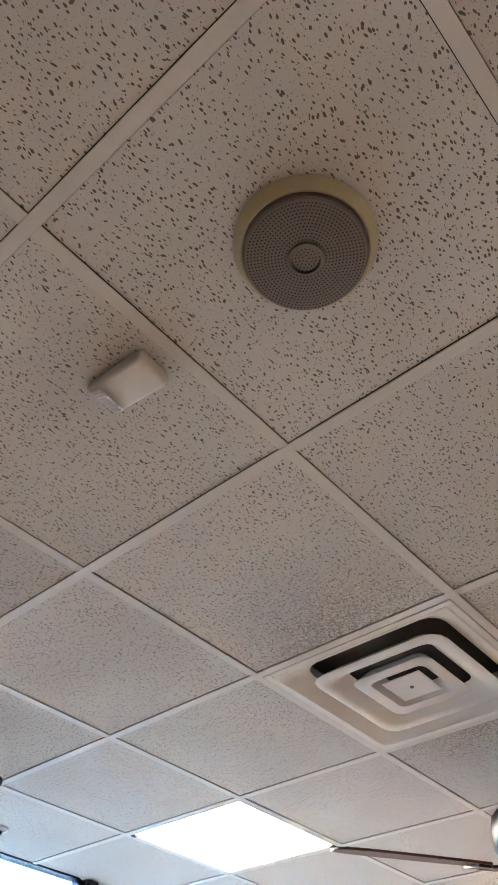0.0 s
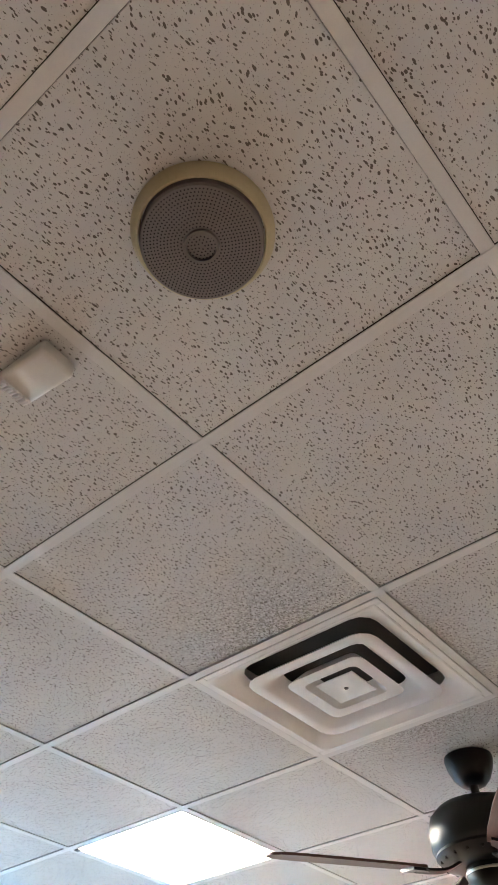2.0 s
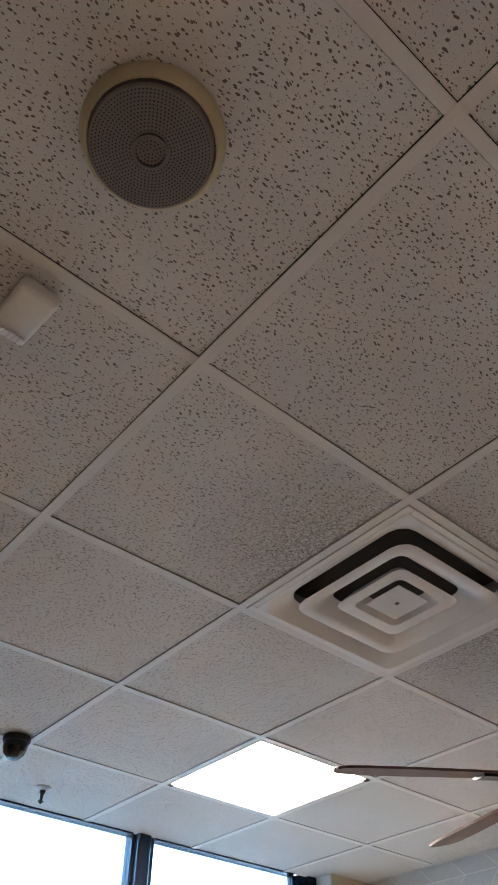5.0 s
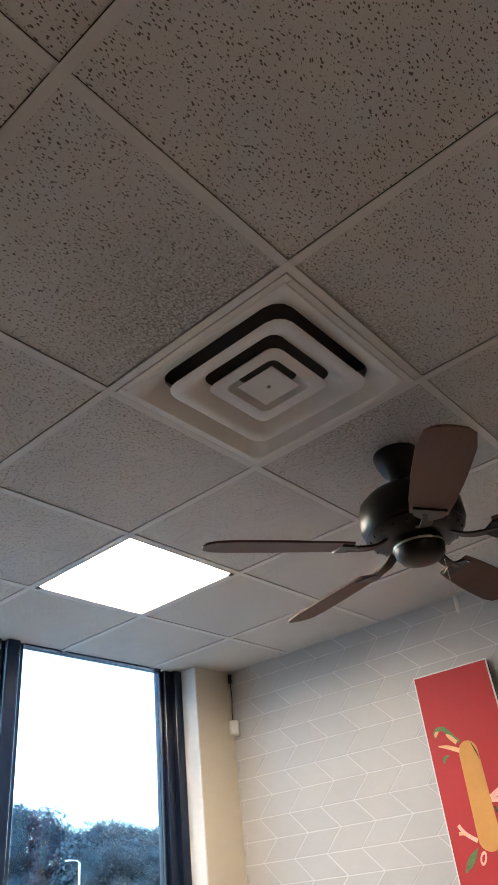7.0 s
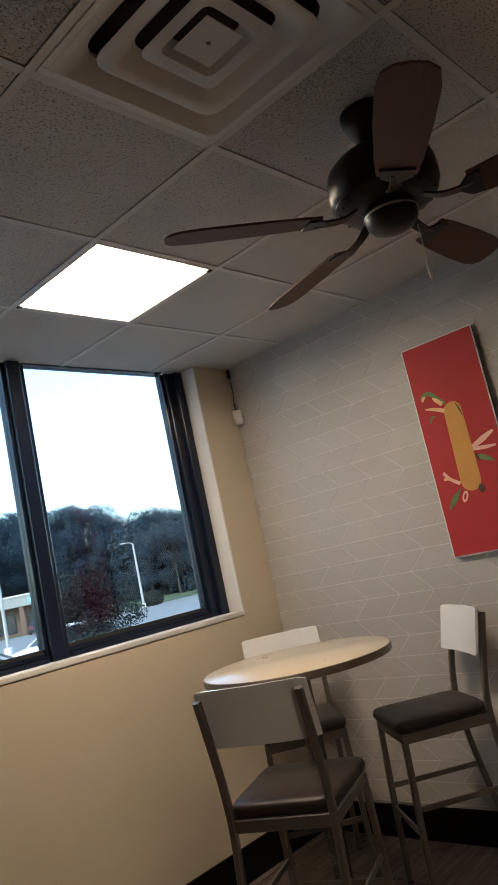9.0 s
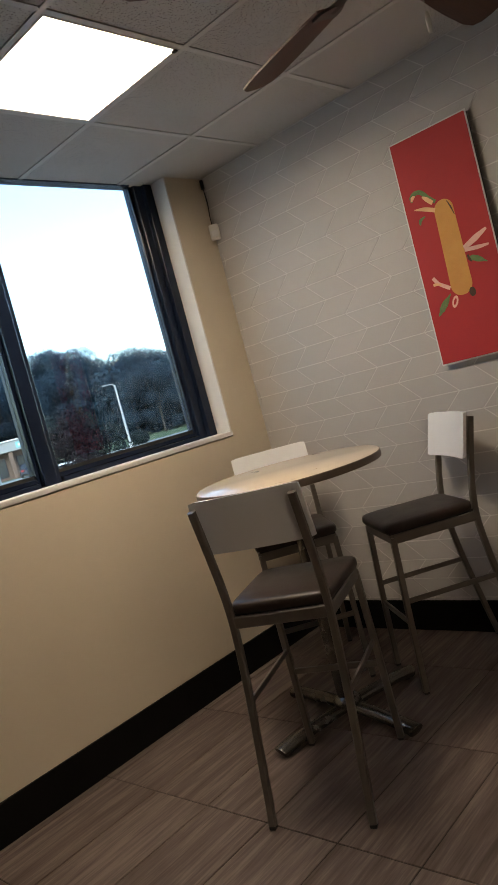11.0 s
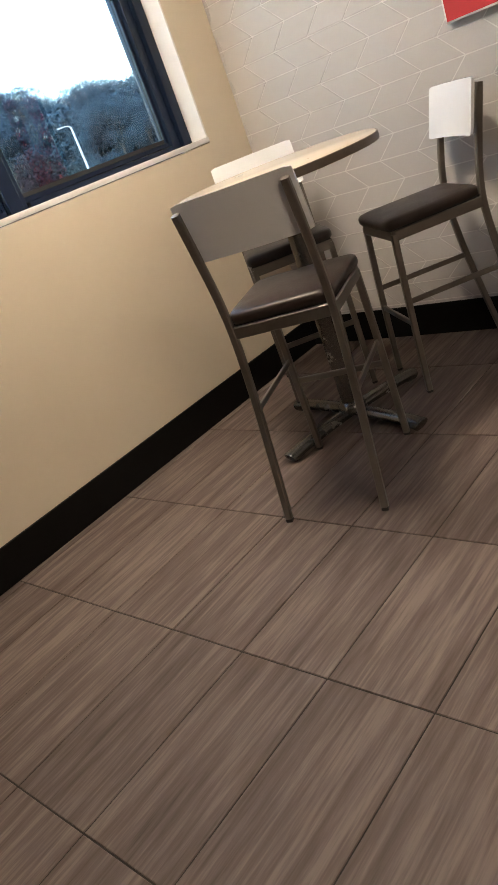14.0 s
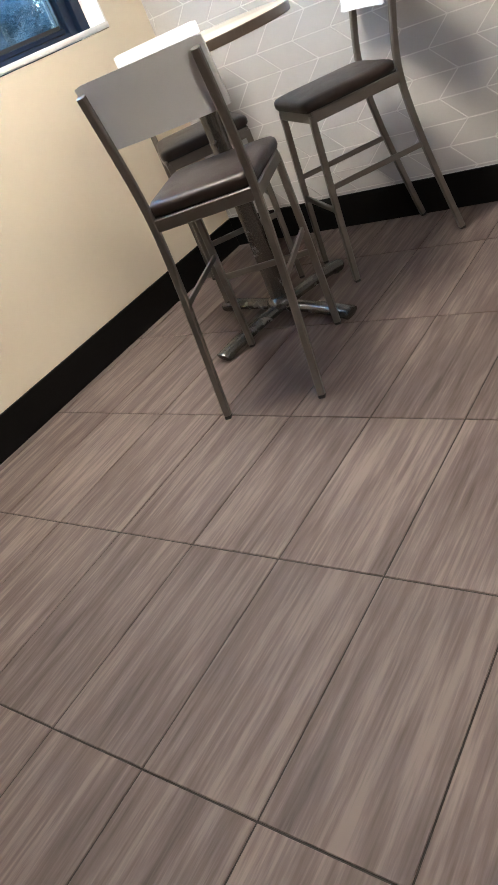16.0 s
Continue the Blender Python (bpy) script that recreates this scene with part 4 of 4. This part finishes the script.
def leaf_cloud(seed, blobs, count, size, top_bias=0.0):
    """Small leaf clumps spread on and in overlapping blobs, with an uneven outline."""
    rng = random.Random(seed)
    verts, faces = [], []
    for c, r in blobs:
        for _ in range(int(count * r[0] * r[2])):
            d = Vector((rng.gauss(0, 1), rng.gauss(0, 1), rng.gauss(0, 1) + top_bias)).normalized()
            k = rng.uniform(0.62, 1.08)
            p = Vector((c[0] + d.x * r[0] * k, c[1] + d.y * r[1] * k, c[2] + d.z * r[2] * k))
            n = (d + Vector((rng.uniform(-0.5, 0.5), rng.uniform(-0.5, 0.5), rng.uniform(-0.5, 0.5)))).normalized()
            u = n.orthogonal().normalized()
            w = n.cross(u)
            s = size * rng.uniform(0.5, 1.3)
            base = len(verts)
            for a in (0.3, 1.5, 2.6, 3.9, 5.2):
                q = s * rng.uniform(0.6, 1.2)
                verts.append(p + u * math.cos(a) * q + w * math.sin(a) * q + n * rng.uniform(-0.2, 0.2) * s)
            faces.append(tuple(range(base, base + 5)))
    me = bpy.data.meshes.new("crown")
    me.from_pydata(verts, [], faces)
    return me


def tree(seed, height, spread, leaf, place, label, count=330, leaf_size=None, low=0.14):
    rng = random.Random(seed)
    t = thing("tree", label, "tree", pose(*place), "trees beyond the car park" if height > 6 else "")
    trunk_h = height * 0.55
    bm = sweep(curve([(0, 0, -0.1), (rng.uniform(-0.2, 0.2) * spread * 0.1, 0, trunk_h * 0.5), (rng.uniform(-0.1, 0.1) * spread, rng.uniform(-0.1, 0.1) * spread, trunk_h)], 4), height * 0.035, 0, n=10, taper=[1.3, 1.1, 1, 0.95, 0.85, 0.75, 0.65, 0.55, 0.45])
    part("trunk", bm, "bark", t)
    blobs = []
    for k in range(9):
        a = rng.uniform(0, 6.28)
        f = rng.uniform(low, 0.86)
        reach = spread * 0.5 * rng.uniform(0.25, 0.75) * (1.15 - 0.6 * max(0, f - 0.4))
        c = (math.cos(a) * reach, math.sin(a) * reach, height * f)
        r = spread * rng.uniform(0.18, 0.30)
        blobs.append((c, (r, r, r * rng.uniform(0.7, 1.0))))
        limb = sweep([(0, 0, trunk_h * rng.uniform(0.5, 0.95)), (c[0] * 0.5, c[1] * 0.5, (trunk_h + c[2]) * 0.5), c], height * 0.014, 0, n=6, taper=[1, 0.7, 0.35])
        part("limb", limb, "bark", t)
    blobs.append(((0, 0, height * 0.86), (spread * 0.24, spread * 0.24, height * 0.14)))
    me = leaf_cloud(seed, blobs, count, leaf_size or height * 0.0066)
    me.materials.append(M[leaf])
    crown = new("crown", me)
    crown.parent = t
    return t


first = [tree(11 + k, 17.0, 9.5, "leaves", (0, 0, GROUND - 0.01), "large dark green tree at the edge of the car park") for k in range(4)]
placed, used = 0, set()
rng = random.Random(5)
for az in np.arange(17, 53, 1.9):
    for row, dist in ((0, 112), (1, 126), (2, 103)):
        src = first[(placed // 3 + row * 2) % 4]
        bearing = az + rng.uniform(-0.5, 0.5) + 0.65 * row
        dist += rng.uniform(-4, 4)
        p = out_at(bearing, dist, GROUND - 0.01)
        # the wood is highest in the west and dips beside a rounded crown
        top = np.interp(bearing, (30, 34.5, 36.2, 38.4, 39.6, 40.6, 42.5, 46), (7.6, 7.4, 5.9, 5.2, 5.9, 6.0, 5.0, 5.2))
        s = (dist * math.tan(radians(float(top))) + 2.1) / 15.6 * rng.uniform(0.92, 1.0) * (0.82 if row == 2 else 1.0)
        m = pose(*p, 0, 0, rng.uniform(0, 360))
        if src not in used:
            used.add(src)
            src.matrix_world = m
        else:
            src = copy_thing(src, m)
        src.scale = (s, s, s)
        placed += 1

# dense undergrowth that closes the foot of the tree line
blobs = []
for az in np.arange(14, 56, 0.75):
    p = out_at(az + rng.uniform(-0.3, 0.3), 110 + rng.uniform(-5, 5))
    r = rng.uniform(1.8, 3.0)
    for lift in (0.5, 1.5, 2.5, 3.4):
        blobs.append(((p.x, p.y, GROUND + r * lift), (r, r, r * 0.8)))
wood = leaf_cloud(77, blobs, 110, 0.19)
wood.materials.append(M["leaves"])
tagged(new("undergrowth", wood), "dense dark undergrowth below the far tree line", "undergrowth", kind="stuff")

tree(41, 3.1, 2.0, "maroon", tuple(out_at(34.0, 19.8)), "small maroon-leaved ornamental tree outside the window", 4200, 0.030, 0.03)
tree(42, 3.1, 2.0, "hedge", tuple(out_at(32.3, 20.6)), "dusky grey-green ornamental tree beside the car park", 4200, 0.030, 0.03)
tree(43, 2.9, 1.9, "hedge", tuple(out_at(34.9, 21.0)), "small dark green ornamental tree beside the maroon one", 4200, 0.030, 0.03)
for k, (az, d, r) in enumerate(((32.4, 19.2, 1.0), (33.6, 19.6, 0.95), (34.7, 19.0, 1.0), (35.5, 19.5, 0.85), (36.1, 20.6, 0.7), (38.6, 88, 1.3))):
    c = out_at(az, d)
    t = thing("shrub", "rounded dark green shrub in the planting strip", "shrub", pose(*c))
    me = leaf_cloud(70 + k, [((0, 0, r * 0.7), (r, r, r * 0.75)), ((r * 0.5, 0.2, r * 0.5), (r * 0.6, r * 0.6, r * 0.5))], 9000 / r, 0.036 * max(1, r))
    me.materials.append(M["hedge"])
    ob = new("foliage", me)
    ob.parent = t
    part("stem", sweep([(0, 0, -0.05), (0.02, 0, r * 0.5)], 0.06, 0, n=8), "bark", t)


def street_lamp(place, height, label, arm_turn, girth=1.0):
    t = thing("street_lamp", label, "street lamp", pose(*place, 0, 0, arm_turn), "car park lamps")
    part("footing", lathe([(0, 0), (0.26, 0), (0.26, 0.55), (0.24, 0.58), (0, 0.58)], 24), "concrete", t, "concrete footing")
    part("pole", lathe([(0.10 * girth, 0.58), (0.065 * girth, height)], 20), "pole", t, smooth=True)
    part("arm", sweep(curve([(0, 0, height - 0.05), (0.5, 0, height + 0.2), (1.15, 0, height + 0.28)], 4), 0.06 * girth, 0, n=10, side=(0, 1, 0)), "pole", t)
    part("lamp_head", boxed(1.0, 1.65, -0.16, 0.16, height + 0.2, height + 0.34, 0.05, 3), "pole", t, "cobra-head lantern", True)


street_lamp(out_at(27.65, 43), 9.0, "tall pale street lamp on a concrete footing", 152)
street_lamp(out_at(37.9, 86), 7.6, "distant pale street lamp at the edge of the car park", 200, 1.6)


def shop(place, turn):
    t = thing("shop_building", "low pale stucco shop building with dark glazed fronts", "building", pose(*place, 0, 0, turn))
    part("wall", boxed(-16, 16, 0, 10, 0, 3.3), "brick", t)
    part("fascia", boxed(-16.3, 16.3, -1.6, 10.2, 3.15, 4.35, 0.05, 1), "stucco", t, "pale stucco fascia")
    part("roof", boxed(-16.4, 16.4, -1.7, 10.3, 4.35, 4.5), "concrete", t)
    for k in range(8):
        x = -14.2 + 4 * k
        win = part("shop_window", boxed(x - 1.35, x + 1.35, -0.06, -0.003, 0.35, 2.5, 0.02, 1), "alu", t)
        part("pane", boxed(x - 1.25, x - 0.03, -0.075, -0.061, 0.45, 2.4), "shopglass", win)
        part("pane", boxed(x + 0.03, x + 1.25, -0.075, -0.061, 0.45, 2.4), "shopglass", win)
        part("pier", boxed(x + 1.75, x + 2.25, -1.5, -1.1, 0, 3.15, 0.03, 1), "brick", t)
        if k in (1, 3, 5, 7):
            board = part("sign_board", boxed(x - 1.2, x + 1.2, -1.68, -1.602, 3.4, 4.1, 0.02, 1), "signblue", t, "teal shop sign board")
            for n in range(5):
                part("bar", boxed(x - 0.95 + 0.4 * n, x - 0.67 + 0.4 * n, -1.70, -1.681, 3.62 - 0.06 * (n % 2), 3.92), "carwhite", board, "pale bar")
    return t


shop(out_at(21.2, 88), 66)


def car(place, turn, paint, label):
    t = thing("car", label, "car", pose(*place, 0, 0, turn), "parked cars")
    side = [(-2.2, 0.32), (-2.22, 0.62), (-2.12, 0.86), (-1.6, 0.95), (-0.95, 0.99), (0.95, 0.97), (1.75, 0.84), (2.12, 0.66), (2.2, 0.45), (2.15, 0.26), (-2.1, 0.26)]
    bm = bmesh.new()
    prism(side, -0.87, 0.87, bm, pose(0, 0, 0, 90, 0, 0))
    bmesh.ops.bevel(bm, geom=list(bm.edges), offset=0.06, segments=3, affect="EDGES")
    body = part("body", bm, paint, t, smooth=True)

    def cabin(grow, z0, z1):
        b = bmesh.new()
        lo = [(-1.55, -0.78), (0.95, -0.78), (0.95, 0.78), (-1.55, 0.78)]
        hi = [(-1.0, -0.60), (0.12, -0.60), (0.12, 0.60), (-1.0, 0.60)]
        a = [b.verts.new((x * grow, y * grow, z0)) for x, y in lo]
        c = [b.verts.new((x * grow, y * grow, z1)) for x, y in hi]
        b.faces.new(a[::-1]), b.faces.new(c)
        for i in range(4):
            b.faces.new((a[i], a[(i + 1) % 4], c[(i + 1) % 4], c[i]))
        bmesh.ops.bevel(b, geom=list(b.edges), offset=0.05, segments=3, affect="EDGES")
        return b

    part("glasshouse", cabin(1.0, 0.93, 1.42), "shopglass", t, "dark car glass", True)
    part("roof", boxed(-1.06, 0.16, -0.63, 0.63, 1.40, 1.46, 0.028, 3), paint, t, smooth=True)
    for sy in (-1, 1):
        for p, q in (((-1.55, 0.94), (-1.02, 1.42)), ((-0.42, 0.96), (-0.40, 1.42)), ((0.93, 0.95), (0.14, 1.42))):
            part("pillar", sweep([(p[0], sy * 0.79, p[1]), (q[0], sy * 0.615, q[1])], 0.07, 0.03, side=(1, 0, 0)), paint, t)
        for x in (-1.35, 1.32):
            w = part("wheel", lathe([(0, -0.10), (0.20, -0.10), (0.28, -0.11), (0.325, -0.08), (0.33, 0), (0.325, 0.08), (0.28, 0.11), (0.20, 0.10), (0, 0.10)], 28, m=pose(0, 0, 0, 90, 0, 0)), "tyre", t, smooth=True)
            w.location = (x, sy * 0.80, 0.33)
            part("rim", lathe([(0, 0.115), (0.08, 0.118), (0.17, 0.108), (0.20, 0.102), (0.20, 0.09), (0, 0.09)], 20, m=pose(0, 0, 0, 90 * sy, 0, 0)), "pole", w, "silver wheel rim", True)
        part("headlight", boxed(1.98, 2.16, sy * 0.66 - 0.17, sy * 0.66 + 0.17, 0.58, 0.71, 0.03, 2), "lamp_clear", t)
        part("tail_light", boxed(-2.235, -2.12, sy * 0.68 - 0.15, sy * 0.68 + 0.15, 0.66, 0.82, 0.02, 2), "lamp_red", t)
        part("door_mirror", boxed(0.52, 0.66, sy * 0.93 - 0.09, sy * 0.93 + 0.09, 0.95, 1.08, 0.03, 2), paint, t)
    return t


G = GROUND + 0.03
car((*out_at(26.0, 18.0).xy, G), 62, "carpaint", "silver saloon car parked outside the window")
car((*out_at(29.9, 80).xy, G), 152, "cardark", "dark saloon car parked before the shop")
car((*out_at(31.5, 27).xy, G), 280, "carwhite", "white saloon car parked further off")


# ---------------------------------------------------------------- floor planks and wall tiles
FX, FY, FW, FL = 1.273, -2.238, 0.3048, 0.6096
floor = solid("floor", boxed(0, RX, RY, 0, -0.2, -0.003), "joint", "wood-look streaked brown planks laid in a straight grid", "floor", "structure")


def slab_mesh(name, w, l, t, material):
    """A piece with a chamfered upper edge, its middle at the origin."""
    bm = bmesh.new()
    c = 0.0012
    loops = [[bm.verts.new((sx * (w / 2 - d), sy * (l / 2 - d), z)) for sx, sy in ((-1, -1), (1, -1), (1, 1), (-1, 1))] for d, z in ((0, -t), (0, -c), (c, 0))]
    for a, b in zip(loops, loops[1:]):
        for i in range(4):
            bm.faces.new((a[i], a[(i + 1) % 4], b[(i + 1) % 4], b[i]))
    bm.faces.new(loops[-1])
    return mesh_of(name, bm, material)


cache = {}
rng = random.Random(3)
for i in range(-6, 19):
    for j in range(-11, 6):
        x0, x1 = max(FX + i * FW, 0.0), min(FX + (i + 1) * FW, RX)
        y0, y1 = max(FY + j * FL, RY), min(FY + (j + 1) * FL, 0.0)
        if x1 - x0 < 0.02 or y1 - y0 < 0.02:
            continue
        w, l = round(x1 - x0 - 0.0046, 4), round(y1 - y0 - 0.0046, 4)
        if (w, l) not in cache:
            cache[w, l] = slab_mesh("plank", w, l, 0.0045, "plank")
        ob = new("plank", cache[w, l])
        ob.parent = floor
        ob.location = ((x0 + x1) / 2, (y0 + y1) / 2, rng.uniform(-0.0003, 0.0003))

PX, PZ, Z0, X00 = 0.2035, 0.1035, 0.1805, 0.1295   # chevron pitch and rows on the tiled wall
tile_cache = {}
rest_v, rest_f = [], []
for row in range(-1, 25):
    z0, z1 = Z0 + row * PZ, Z0 + (row + 1) * PZ
    k0 = (row - 11) % 2
    xa0 = X00 + (0.0 if k0 == 0 else PX / 2)
    xb0 = X00 + (PX / 2 if k0 == 0 else 0.0)
    if k0 == 1:
        xb0 = X00
    zlo, zhi = max(z0, 0.166), min(z1, H)
    if zhi - zlo < 0.012:
        continue
    for col in range(-2, 32):
        xa, xb = xa0 + col * PX, xb0 + col * PX
        lean = xb - xa
        fa, fb = (zlo - z0) / PZ, (zhi - z0) / PZ
        g, gz = 0.0034, 0.0024
        quad = [(xa + lean * fa + g, zlo + gz), (xa + lean * fa + PX - g, zlo + gz), (xa + lean * fb + PX - g, zhi - gz), (xa + lean * fb + g, zhi - gz)]
        quad = [(min(max(x, 0.002), RX - 0.002), z) for x, z in quad]
        if quad[1][0] - quad[0][0] < 0.004 and quad[2][0] - quad[3][0] < 0.004:
            continue
        if quad[1][0] - quad[0][0] < 0.004 or quad[2][0] - quad[3][0] < 0.004:
            quad = [(x + (0.002 if n in (1, 2) else 0.0), z) for n, (x, z) in enumerate(quad)]
        cx, cz = (xa + xb + PX) / 2, (zlo + zhi) / 2
        c = 0.001
        inner = [(quad[0][0] + c, quad[0][1] + c), (quad[1][0] - c, quad[1][1] + c), (quad[2][0] - c, quad[2][1] - c), (quad[3][0] + c, quad[3][1] - c)]
        loops = [[(x, 0.0, z) for x, z in quad], [(x, -0.0015, z) for x, z in quad], [(x, -0.0022, z) for x, z in inner]]
        faces = [(4 * s + n, 4 * s + (n + 1) % 4, 4 * s + 4 + (n + 1) % 4, 4 * s + 4 + n) for s in (0, 1) for n in range(4)] + [(8, 9, 10, 11)]
        if cx < 2.45:
            key = tuple((round(x - cx, 4), round(z - cz, 4)) for x, z in quad)
            if key not in tile_cache:
                me = bpy.data.meshes.new("wall_tile")
                me.from_pydata([(x - cx, y, z - cz) for l in loops for x, y, z in l], [], faces)
                me.materials.append(M["wall_tile"])
                tile_cache[key] = me
            ob = new("wall_tile", tile_cache[key])
            ob.parent = wall_north
            ob.location = (cx, 0, cz)
        else:
            base = len(rest_v)
            rest_v += [p for l in loops for p in l]
            rest_f += [tuple(base + i for i in f) for f in faces]
me = bpy.data.meshes.new("wall_tiles_far")
me.from_pydata(rest_v, [], rest_f)
me.materials.append(M["wall_tile"])
far_tiles = new("wall_tiles", me)
far_tiles.parent = wall_north
tagged(far_tiles, kind="stuff")
